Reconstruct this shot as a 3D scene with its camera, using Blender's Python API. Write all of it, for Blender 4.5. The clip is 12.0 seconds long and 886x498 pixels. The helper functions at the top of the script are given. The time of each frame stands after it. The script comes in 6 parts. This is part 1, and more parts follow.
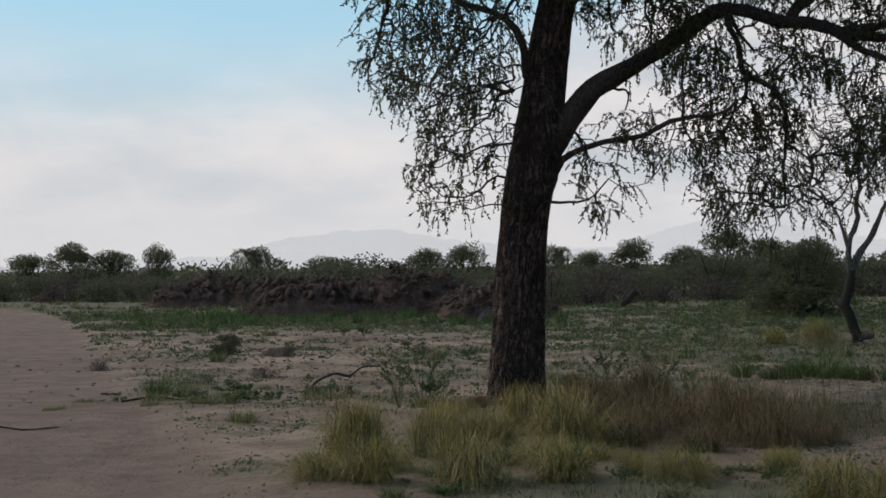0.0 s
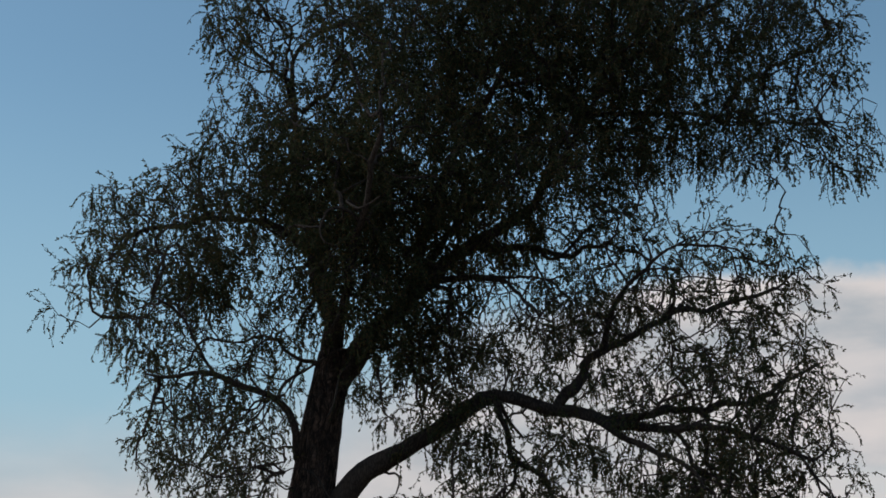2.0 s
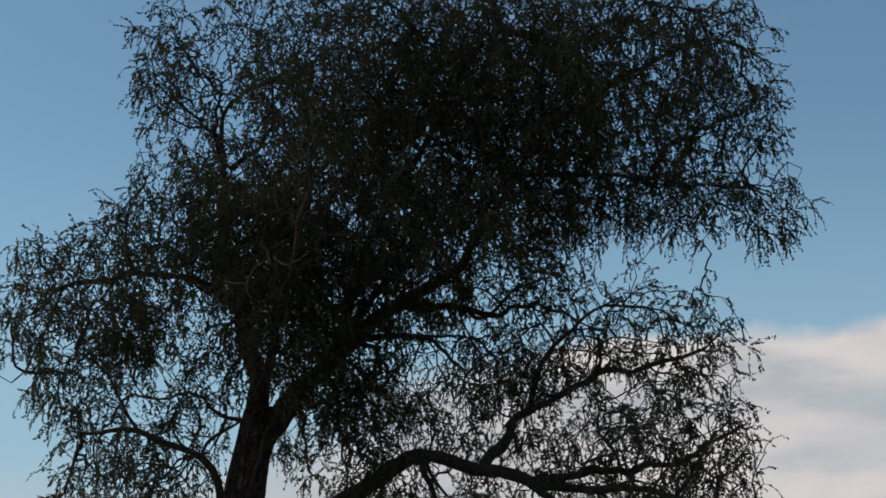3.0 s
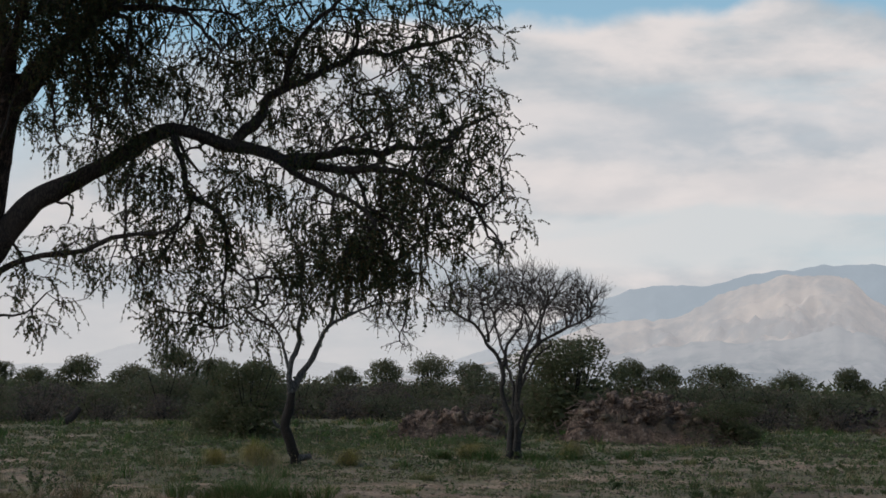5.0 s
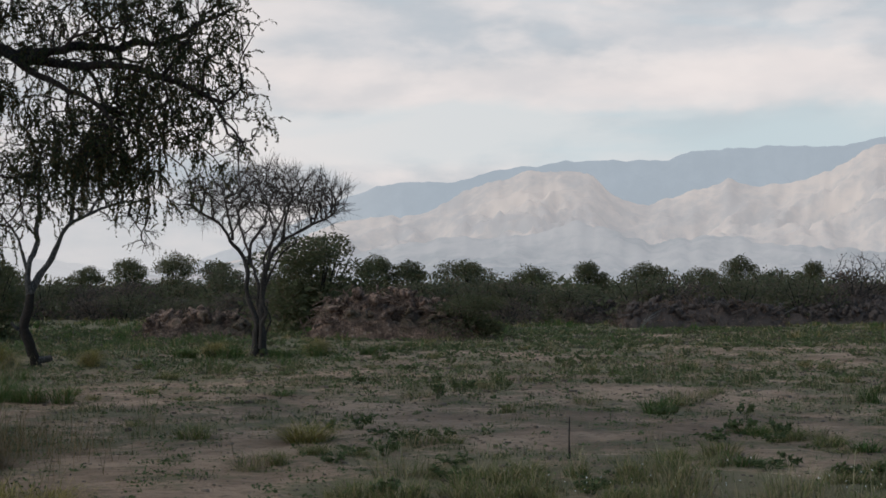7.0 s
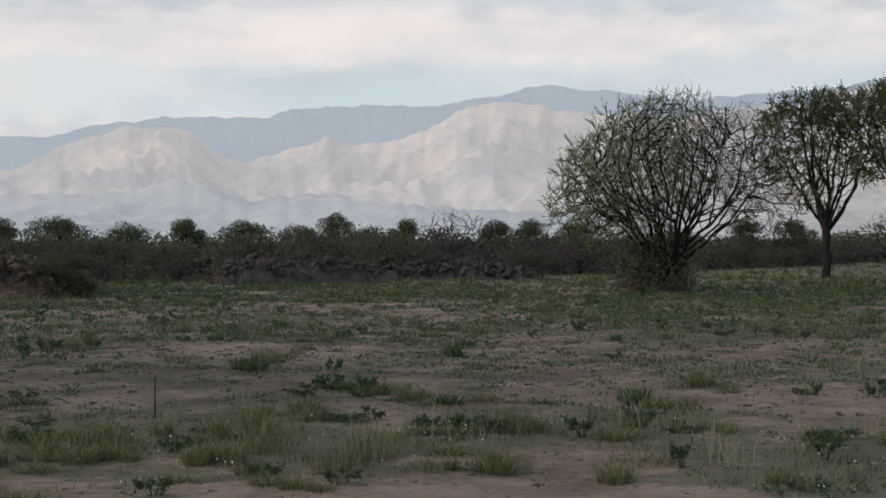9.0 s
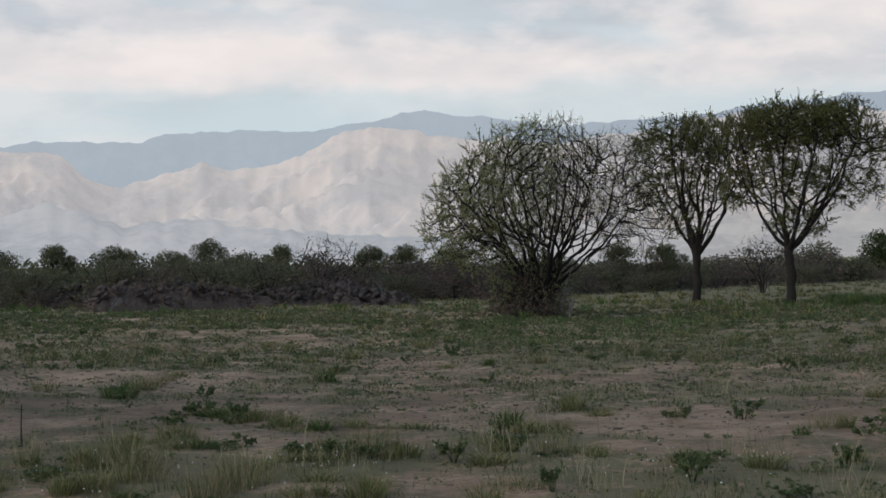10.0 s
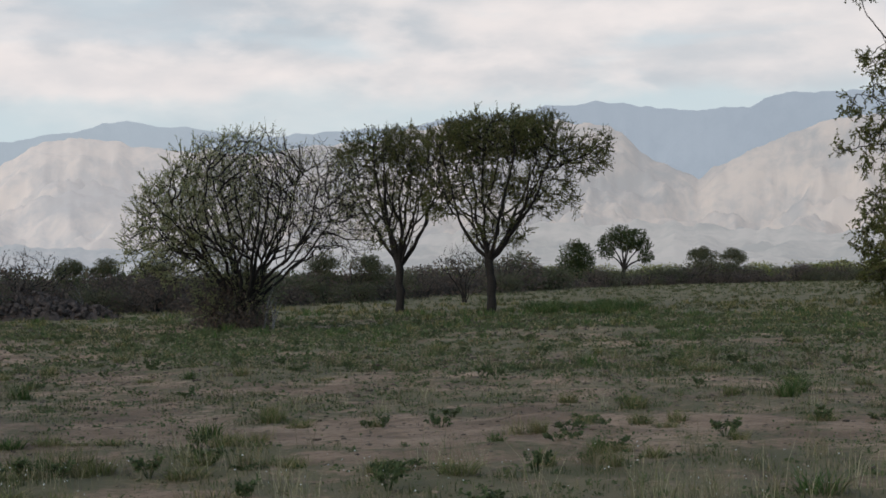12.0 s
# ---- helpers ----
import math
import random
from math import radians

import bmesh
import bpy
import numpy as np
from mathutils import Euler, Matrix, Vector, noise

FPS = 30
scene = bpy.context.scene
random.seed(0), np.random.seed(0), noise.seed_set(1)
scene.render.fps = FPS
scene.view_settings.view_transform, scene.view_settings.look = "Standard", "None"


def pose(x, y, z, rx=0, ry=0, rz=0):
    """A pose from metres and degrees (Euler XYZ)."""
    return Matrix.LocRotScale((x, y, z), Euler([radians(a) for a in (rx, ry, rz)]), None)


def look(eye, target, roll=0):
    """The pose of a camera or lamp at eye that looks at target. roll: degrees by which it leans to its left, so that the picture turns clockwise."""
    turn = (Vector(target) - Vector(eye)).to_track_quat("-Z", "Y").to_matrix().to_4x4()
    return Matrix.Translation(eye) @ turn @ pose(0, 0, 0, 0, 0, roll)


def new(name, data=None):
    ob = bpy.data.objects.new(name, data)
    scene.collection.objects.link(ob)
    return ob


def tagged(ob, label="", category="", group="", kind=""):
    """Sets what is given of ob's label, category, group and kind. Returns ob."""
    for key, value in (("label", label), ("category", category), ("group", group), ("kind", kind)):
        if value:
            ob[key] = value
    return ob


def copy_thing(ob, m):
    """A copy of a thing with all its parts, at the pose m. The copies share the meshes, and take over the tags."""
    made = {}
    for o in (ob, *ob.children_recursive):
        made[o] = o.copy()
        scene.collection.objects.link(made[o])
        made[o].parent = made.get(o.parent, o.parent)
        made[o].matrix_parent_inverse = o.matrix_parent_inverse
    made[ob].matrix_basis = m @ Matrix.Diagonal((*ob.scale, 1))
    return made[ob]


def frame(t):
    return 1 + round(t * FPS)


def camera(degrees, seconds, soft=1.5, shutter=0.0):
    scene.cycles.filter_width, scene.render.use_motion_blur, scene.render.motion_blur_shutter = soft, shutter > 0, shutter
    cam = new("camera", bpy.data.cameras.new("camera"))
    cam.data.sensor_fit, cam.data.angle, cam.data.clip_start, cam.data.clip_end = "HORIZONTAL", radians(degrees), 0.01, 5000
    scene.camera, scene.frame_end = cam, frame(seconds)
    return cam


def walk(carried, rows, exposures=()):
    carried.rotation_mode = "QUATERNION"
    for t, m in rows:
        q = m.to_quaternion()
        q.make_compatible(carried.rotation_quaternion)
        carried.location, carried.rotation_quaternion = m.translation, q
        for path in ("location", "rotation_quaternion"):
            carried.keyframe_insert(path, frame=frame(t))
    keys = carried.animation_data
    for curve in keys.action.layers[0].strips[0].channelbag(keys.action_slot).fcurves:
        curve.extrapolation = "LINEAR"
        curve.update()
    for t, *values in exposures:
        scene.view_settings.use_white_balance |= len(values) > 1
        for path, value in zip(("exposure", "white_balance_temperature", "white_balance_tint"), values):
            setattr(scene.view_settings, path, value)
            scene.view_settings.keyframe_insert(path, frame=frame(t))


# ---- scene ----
# ---- camera: a person turns on the spot, the camera at arm's length ----
EYE = 1.6
ARM = 0.5
PATH = ((0, 0, .57, -.70), (.5, 2.60, 2.54, -.61), (1, 3.78, 6.15, -.12), (1.5, 4.71, 10.06, -.10), (2, 7.52, 13.16, -.39),
        (2.5, 8.75, 15.95, -.34), (3, 9.94, 15.09, -.31), (3.2, 10.52, 13.43, -.75), (4.8, 16.97, 5.00, .84), (5, 18.00, 4.52, .72),
        (5.5, 20.03, 3.41, .90), (6, 22.40, 2.57, .40), (6.5, 23.14, 1.87, .05), (6.7, 24.28, 1.52, -.05), (8.3, 34.66, .30, -.60),
        (8.5, 35.68, .12, -.52), (9, 39.64, -.31, -.18), (9.5, 42.48, .12, -.12), (10, 43.78, .51, -.39), (10.5, 46.98, .84, -.67),
        (11, 49.21, .46, -.75), (11.5, 51.10, .77, -1.03), (12, 53.53, .78, -.95))
EXPOSURES = [(t, stops, 6600, 13.5) for t, stops in ((0, 0.15), (.6, 0.10), (1.2, -0.1), (2, -0.22), (2.6, -0.25), (3.2, -0.2), (4.8, -0.05), (6, 0.0), (8.3, 0.10), (12, 0.13))]


def aim(yaw, pitch, roll):
    a, b = radians(yaw), radians(pitch)
    eye = Vector((ARM * math.sin(a), ARM * math.cos(a), EYE))
    return look(eye, eye + Vector((math.sin(a) * math.cos(b), math.cos(a) * math.cos(b), math.sin(b))), roll)


cam = camera(28.82, 12.0, soft=1.65)
walk(cam, [(t, aim(yaw, pitch, roll)) for t, yaw, pitch, roll in PATH], EXPOSURES)

# ---- node helpers ----


class Nodes:
    """Short calls to build a node tree."""

    def __init__(self, tree):
        self.tree = tree
        tree.nodes.clear()

    def add(self, kind):
        return self.tree.nodes.new(kind)

    def put(self, value, socket):
        if isinstance(value, bpy.types.NodeSocket):
            self.tree.links.new(value, socket)
        elif isinstance(value, (tuple, list)) and len(value) == 3 and socket.type == "RGBA":
            socket.default_value = (*value, 1)
        else:
            socket.default_value = value

    def math(self, op, a, b=0.0, c=0.0):
        node = self.add("ShaderNodeMath")
        node.operation = op
        for value, socket in zip((a, b, c), node.inputs):
            self.put(value, socket)
        return node.outputs[0]

    def vec(self, op, a, b=(0, 0, 0), scale=None):
        node = self.add("ShaderNodeVectorMath")
        node.operation = op
        self.put(a, node.inputs[0])
        if scale is None:
            self.put(b, node.inputs[1])
        else:
            self.put(scale, node.inputs["Scale"])
        return node.outputs["Value"] if op in ("DOT_PRODUCT", "LENGTH") else node.outputs[0]

    def xyz(self, x, y, z):
        node = self.add("ShaderNodeCombineXYZ")
        for value, socket in zip((x, y, z), node.inputs):
            self.put(value, socket)
        return node.outputs[0]

    def split(self, v):
        node = self.add("ShaderNodeSeparateXYZ")
        self.put(v, node.inputs[0])
        return node.outputs

    def noise(self, vector, scale, detail=4.0, rough=0.55, distort=0.0):
        node = self.add("ShaderNodeTexNoise")
        for key, value in (("Vector", vector), ("Scale", scale), ("Detail", detail), ("Roughness", rough), ("Distortion", distort)):
            self.put(value, node.inputs[key])
        return node.outputs["Fac"]

    def voronoi(self, vector, scale, feature="F1"):
        node = self.add("ShaderNodeTexVoronoi")
        node.feature = feature
        self.put(vector, node.inputs["Vector"])
        self.put(scale, node.inputs["Scale"])
        return node.outputs["Distance"]

    def span(self, value, a, b, lo=0.0, hi=1.0, smooth=True):
        node = self.add("ShaderNodeMapRange")
        node.interpolation_type = "SMOOTHSTEP" if smooth else "LINEAR"
        for key, v in (("Value", value), ("From Min", a), ("From Max", b), ("To Min", lo), ("To Max", hi)):
            self.put(v, node.inputs[key])
        return node.outputs["Result"]

    def mix(self, fac, a, b):
        node = self.add("ShaderNodeMix")
        node.data_type = "RGBA"
        self.put(fac, node.inputs["Factor"])
        self.put(a, node.inputs[6])
        self.put(b, node.inputs[7])
        return node.outputs[2]

    def bump(self, height, strength=0.4, distance=0.02):
        node = self.add("ShaderNodeBump")
        self.put(strength, node.inputs["Strength"])
        self.put(distance, node.inputs["Distance"])
        self.put(height, node.inputs["Height"])
        return node.outputs[0]


def surface(name, build, rough=0.9):
    """A Principled material; build(n) gives its colour and, if wanted, its normal."""
    mat = bpy.data.materials.new(name)
    mat.use_nodes = True
    n = Nodes(mat.node_tree)
    end = n.add("ShaderNodeOutputMaterial")
    bsdf = n.add("ShaderNodeBsdfPrincipled")
    made = build(n)
    n.put(made[0], bsdf.inputs["Base Color"])
    if len(made) > 1 and made[1] is not None:
        n.put(made[1], bsdf.inputs["Normal"])
    bsdf.inputs["Roughness"].default_value = rough
    bsdf.inputs["Specular IOR Level"].default_value = 0.25
    mat.node_tree.links.new(bsdf.outputs[0], end.inputs[0])
    return mat


# ---- sky, clouds and sun ----
SUN_AZ, SUN_EL = -75.0, 38.0
world = bpy.data.worlds.new("sky")
scene.world = world
world.use_nodes = True
n = Nodes(world.node_tree)
end = n.add("ShaderNodeOutputWorld")
back = n.add("ShaderNodeBackground")
sky = n.add("ShaderNodeTexSky")
sky.sky_type, sky.sun_disc = "NISHITA", False
sky.sun_elevation, sky.sun_rotation = radians(SUN_EL), radians(SUN_AZ)
sky.air_density, sky.dust_density, sky.ozone_density = 1.0, 0.5, 0.6
way = n.vec("NORMALIZE", n.add("ShaderNodeTexCoord").outputs["Generated"])
X, Y, Z = n.split(way)
az = n.math("ARCTAN2", X, Y)
blue = n.vec("SCALE", n.vec("MULTIPLY", sky.outputs[0], (0.82, 1.06, 1.04)), scale=0.12)
pale = n.span(Z, 0.10, 0.34, 0.75, 0.0)
blue = n.mix(pale, blue, (0.36, 0.58, 0.72))


def puff(lift, scale, tall, seed):
    """Cloud thickness at a height above or below the looked-at place."""
    return n.noise(n.xyz(az, n.math("MULTIPLY", n.math("ADD", Z, lift), tall), seed), scale, 7.0, 0.52, 0.15)


# the bank of cloud: low and soft on one side, high and crisp on the other
billow = puff(0.0, 11.0, 1.6, 3.0)
ridge = n.span(az, radians(-2), radians(15), 0.105, 0.203)
ridge = n.math("ADD", ridge, n.span(az, radians(15), radians(21), 0.0, 0.010))
edge = n.math("ADD", ridge, n.math("MULTIPLY", n.math("SUBTRACT", billow, 0.5), 0.045))
soft = n.span(az, radians(2), radians(14), 0.05, 0.006)
cover = n.math("SUBTRACT", 1.0, n.span(n.math("SUBTRACT", Z, edge), n.math("MULTIPLY", soft, -1.0), soft))
# tops catch the light, undersides are grey
lit = n.math("SUBTRACT", puff(0.0, 8.0, 2.6, 7.0), puff(0.018, 8.0, 2.6, 7.0))
mass = puff(0.0, 4.0, 4.0, 12.0)
tone = n.math("ADD", n.math("MULTIPLY", lit, 2.2), n.math("MULTIPLY", n.math("SUBTRACT", mass, 0.5), 1.6))
tone = n.math("MULTIPLY", tone, n.span(az, radians(0), radians(22), 0.3, 0.9))
tone = n.math("ADD", n.math("MULTIPLY", tone, n.span(az, radians(44), radians(56), 1.0, 0.55)), n.span(az, radians(44), radians(56), 0.0, 0.03))
cloud = n.mix(n.span(tone, -0.34, 0.32), (0.46, 0.52, 0.56), (0.76, 0.735, 0.72))
gap = n.math("MULTIPLY", n.span(puff(0.0, 5.0, 5.0, 21.0), 0.53, 0.66), n.span(az, radians(16), radians(30)))
cloud = n.mix(n.math("MULTIPLY", gap, 0.5), cloud, (0.50, 0.64, 0.70))
clear = n.math("MULTIPLY", n.span(Z, 0.060, 0.078), n.math("SUBTRACT", 1.0, n.span(n.math("ADD", Z, n.math("MULTIPLY", billow, 0.05)), 0.120, 0.138)))
clear = n.math("MULTIPLY", n.math("MULTIPLY", clear, n.span(az, radians(16), radians(28))), n.span(mass, 0.38, 0.65, 1.0, 0.55))
cloud = n.mix(n.math("MULTIPLY", clear, 0.9), cloud, (0.53, 0.645, 0.68))
# a bright layer over the clear gap, a grey underside above it
level = n.math("ADD", Z, n.math("MULTIPLY", n.math("SUBTRACT", billow, 0.5), 0.035))
reach = n.math("MULTIPLY", n.span(az, radians(17), radians(24)), n.span(az, radians(44), radians(51), 1.0, 0.0))
layer = n.math("MULTIPLY", n.math("MULTIPLY", n.span(level, 0.098, 0.106), n.span(level, 0.120, 0.132, 1.0, 0.0)), reach)
under = n.math("MULTIPLY", n.math("MULTIPLY", n.span(level, 0.124, 0.136), n.span(level, 0.150, 0.182, 1.0, 0.0)), reach)
cloud = n.mix(n.math("MULTIPLY", layer, 0.65), cloud, (0.74, 0.715, 0.705))
cloud = n.mix(n.math("MULTIPLY", under, 0.45), cloud, (0.52, 0.575, 0.62))
# small crisp heaps along the bright layer
heaps = n.math("MULTIPLY", n.span(puff(0.0, 17.0, 2.2, 33.0), 0.46, 0.70), n.math("MULTIPLY", n.span(level, 0.095, 0.108), n.span(level, 0.135, 0.20, 1.0, 0.25)))
cloud = n.mix(n.math("MULTIPLY", n.math("MULTIPLY", heaps, n.span(az, radians(15), radians(26))), 0.55), cloud, (0.83, 0.79, 0.765))
haze = n.span(Z, 0.0, 0.075, 0.75, 0.0)
cloud = n.mix(haze, cloud, (0.60, 0.615, 0.625))
wisp = n.math("MULTIPLY", n.span(n.noise(n.xyz(az, n.math("MULTIPLY", Z, 1.6), 5.0), 4.0, 6.0, 0.6), 0.60, 0.85), 0.3)
high = n.mix(wisp, blue, (0.62, 0.64, 0.66))
n.put(n.mix(cover, high, cloud), back.inputs[0])
back.inputs[1].default_value = 1.0
world.node_tree.links.new(back.outputs[0], end.inputs[0])

sun = new("sun", bpy.data.lights.new("sun", "SUN"))
sun.data.energy, sun.data.angle, sun.data.color = 1.5, radians(70), (1.0, 0.93, 0.84)
a, b = radians(SUN_AZ), radians(SUN_EL)
sun.matrix_world = look((0, 0, 50), Vector((0, 0, 50)) - Vector((math.sin(a) * math.cos(b), math.cos(a) * math.cos(b), math.sin(b))))

# ---- materials ----


def where(n):
    return n.add("ShaderNodeNewGeometry").outputs["Position"]


def local(n):
    return n.add("ShaderNodeTexCoord").outputs["Object"]


def leafy(name, dark, light, dry=None, share=0.0, rough=0.75, passing=0.25, vary=0.7):
    """Leaves or grass: each leaf its own shade, some light passing through."""
    mat = bpy.data.materials.new(name)
    mat.use_nodes = True
    n = Nodes(mat.node_tree)
    end = n.add("ShaderNodeOutputMaterial")
    rnd = n.add("ShaderNodeNewGeometry").outputs["Random Per Island"]
    broad = n.noise(where(n), 1.1, 4.0, 0.7)
    tone = n.mix(n.math("ADD", n.math("ADD", n.math("MULTIPLY", rnd, vary), (0.7 - vary) * 0.5), n.math("MULTIPLY", n.math("SUBTRACT", broad, 0.35), 0.6)), dark, light)
    if dry:
        pick = n.math("FRACT", n.math("MULTIPLY", rnd, 17.31))
        tone = n.mix(n.math("LESS_THAN", pick, n.math("MULTIPLY", n.span(broad, 0.3, 0.7, 0.4, 1.6), share)), tone, dry)
    bsdf = n.add("ShaderNodeBsdfPrincipled")
    n.put(tone, bsdf.inputs["Base Color"])
    bsdf.inputs["Roughness"].default_value = rough
    bsdf.inputs["Specular IOR Level"].default_value = 0.2
    glow = n.add("ShaderNodeBsdfTranslucent")
    n.put(tone, glow.inputs[0])
    both = n.add("ShaderNodeMixShader")
    both.inputs[0].default_value = passing
    mat.node_tree.links.new(bsdf.outputs[0], both.inputs[1])
    mat.node_tree.links.new(glow.outputs[0], both.inputs[2])
    mat.node_tree.links.new(both.outputs[0], end.inputs[0])
    return mat


def bark(name, low, high, stretch=6.0, scale=14.0, strength=0.6):
    def build(n):
        p = local(n)
        x, y, z = n.split(p)
        sway = n.math("MULTIPLY", n.math("SUBTRACT", n.noise(p, 5.0, 3.0), 0.5), 0.12)
        along = n.xyz(n.math("ADD", x, sway), n.math("ADD", y, sway), n.math("DIVIDE", z, stretch))
        crack = n.voronoi(along, scale, "DISTANCE_TO_EDGE")
        grain = n.noise(along, scale * 2.5, 6.0, 0.7)
        patch = n.noise(p, 1.7, 3.0)
        ridge = n.span(n.math("ADD", crack, n.math("MULTIPLY", n.math("SUBTRACT", grain, 0.5), 0.35)), -0.05, 0.24)
        tone = n.mix(n.math("MULTIPLY", ridge, n.span(grain, 0.25, 0.75, 0.35, 1.15)), low, high)
        tone = n.mix(n.span(patch, 0.5, 0.75, 0.0, 0.4), tone, tuple(1.25 * c for c in high))
        tone = n.mix(n.span(n.noise(p, 24.0, 2.0), 0.70, 0.76, 0.0, 0.5), tone, tuple(min(1, 1.9 * c) for c in high))
        return tone, n.bump(n.math("ADD", ridge, n.math("MULTIPLY", grain, 0.4)), strength, 0.04)
    return surface(name, build, 0.95)


def plated(n):
    """Old bark: long upright plates, broken across, between deep dark furrows."""
    p = local(n)
    x, y, z = n.split(p)
    turn = n.math("MULTIPLY", n.math("ARCTAN2", y, n.math("SUBTRACT", x, n.math("MULTIPLY", z, 0.09))), 0.30)
    sway = n.math("MULTIPLY", n.math("SUBTRACT", n.noise(p, 3.5, 4.0, 0.6), 0.5), 0.16)
    flat = n.xyz(n.math("ADD", turn, sway), n.math("MULTIPLY", z, 0.20), 0.0)
    grain = n.noise(n.xyz(turn, n.math("MULTIPLY", z, 0.30), 4.0), 60.0, 7.0, 0.72)
    one = n.math("ABSOLUTE", n.math("SUBTRACT", n.noise(flat, 15.0, 3.0, 0.5, 0.5), 0.5))
    two = n.math("ABSOLUTE", n.math("SUBTRACT", n.noise(n.vec("ADD", flat, (3.0, 7.0, 1.0)), 26.0, 4.0, 0.55, 0.8), 0.5))
    cross = n.math("ABSOLUTE", n.math("SUBTRACT", n.noise(n.xyz(n.math("MULTIPLY", turn, 0.5), z, 2.0), 11.0, 4.0, 0.6, 1.0), 0.5))
    plate = n.math("MULTIPLY", n.span(one, 0.0, 0.085), n.span(two, 0.0, 0.075, 0.25, 1.0))
    plate = n.math("MULTIPLY", plate, n.span(cross, 0.0, 0.05, 0.45, 1.0))
    high = n.mix(n.span(n.noise(p, 6.0, 4.0), 0.3, 0.7), (0.095, 0.062, 0.049), (0.285, 0.182, 0.140))
    tone = n.mix(n.math("MULTIPLY", plate, n.span(grain, 0.25, 0.75, 0.45, 1.15)), (0.020, 0.014, 0.012), high)
    tone = n.mix(n.span(n.noise(p, 26.0, 3.0), 0.68, 0.74, 0.0, 0.6), tone, (0.30, 0.24, 0.21))
    return tone, n.bump(n.math("ADD", plate, n.math("MULTIPLY", grain, 0.4)), 1.0, 0.05)


M_BARK = surface("furrowed_bark", plated, 0.95)
M_BRANCH = bark("branch_bark", (0.018, 0.014, 0.012), (0.070, 0.052, 0.042), 3.0, 30.0, 0.4)
M_PALE_BARK = bark("pale_grey_bark", (0.06, 0.055, 0.05), (0.26, 0.24, 0.215), 3.0, 22.0, 0.4)
M_DULL_BARK = bark("dull_grey_bark", (0.035, 0.032, 0.030), (0.125, 0.115, 0.105), 3.0, 22.0, 0.4)
M_TWIG = bark("grey_twig", (0.022, 0.019, 0.017), (0.075, 0.063, 0.055), 2.0, 30.0, 0.3)
M_DARK_TWIG = bark("dark_twig", (0.014, 0.011, 0.009), (0.036, 0.028, 0.023), 2.0, 30.0, 0.3)
M_DEAD = bark("dead_wood", (0.050, 0.035, 0.028), (0.225, 0.150, 0.112), 3.0, 24.0, 0.4)
M_LEAF = leafy("grey_green_leaves", (0.028, 0.036, 0.018), (0.090, 0.102, 0.046), (0.115, 0.082, 0.036), 0.22, passing=0.5)
M_LEAF_GREEN = leafy("green_leaves", (0.024, 0.036, 0.012), (0.075, 0.098, 0.030), (0.10, 0.085, 0.035), 0.08)
M_LEAF_OLIVE = leafy("olive_leaves", (0.055, 0.062, 0.018), (0.160, 0.165, 0.050), (0.17, 0.135, 0.055), 0.12)
M_LEAF_LIGHT = leafy("light_green_leaves", (0.200, 0.215, 0.095), (0.430, 0.435, 0.215), (0.36, 0.30, 0.15), 0.12, passing=0.55)
M_LEAF_HEDGE = leafy("olive_shrub_leaves", (0.060, 0.066, 0.032), (0.145, 0.150, 0.074), (0.155, 0.125, 0.075), 0.15, passing=0.5, vary=0.3)
M_LEAF_SHRUB = leafy("grey_olive_shrub_leaves", (0.066, 0.070, 0.040), (0.165, 0.165, 0.092), (0.165, 0.13, 0.09), 0.2, passing=0.5, vary=0.3)
M_LEAF_BROWN = leafy("brown_shrub_leaves", (0.064, 0.052, 0.044), (0.155, 0.125, 0.100), (0.17, 0.12, 0.092), 0.3, passing=0.5, vary=0.4)
# brighter yellow-green: sunshine painted into the leaf colour
M_LEAF_SUNNY = leafy("sun_tinted_leaves", (0.12, 0.13, 0.035), (0.30, 0.29, 0.09))
M_LITTER = leafy("dry_brown_leaves", (0.070, 0.045, 0.033), (0.25, 0.155, 0.108), (0.26, 0.17, 0.12), 0.2)
M_GRASS = leafy("short_green_grass", (0.055, 0.066, 0.026), (0.145, 0.150, 0.064), (0.30, 0.235, 0.14), 0.18)
M_CREEP = leafy("grey_green_weed_leaves", (0.058, 0.074, 0.032), (0.160, 0.172, 0.078), (0.26, 0.19, 0.11), 0.18)
M_TUFT_DULL = leafy("dull_olive_grass", (0.074, 0.060, 0.026), (0.205, 0.160, 0.070), (0.24, 0.155, 0.085), 0.4)
M_GREENS = leafy("light_green_grass", (0.085, 0.100, 0.032), (0.230, 0.235, 0.085), (0.34, 0.27, 0.14), 0.25, passing=0.4)
M_STALK = leafy("pale_straw_stalks", (0.20, 0.17, 0.095), (0.50, 0.43, 0.27), (0.16, 0.17, 0.06), 0.2)
M_HEDGE_GRASS = leafy("hedge_grass", (0.085, 0.085, 0.028), (0.230, 0.205, 0.075), (0.30, 0.235, 0.12), 0.25)
M_LUSH = leafy("lush_green_grass", (0.040, 0.075, 0.018), (0.105, 0.165, 0.045), (0.16, 0.15, 0.06), 0.15)
M_TUFT = leafy("yellow_green_grass", (0.125, 0.114, 0.024), (0.375, 0.310, 0.080), (0.40, 0.30, 0.14), 0.36)
M_STRAW = leafy("straw_grass", (0.13, 0.105, 0.055), (0.32, 0.26, 0.155), (0.10, 0.115, 0.045), 0.25)
M_WEED = leafy("broad_weed_leaves", (0.050, 0.072, 0.030), (0.150, 0.180, 0.074), (0.18, 0.16, 0.08), 0.10, passing=0.4)


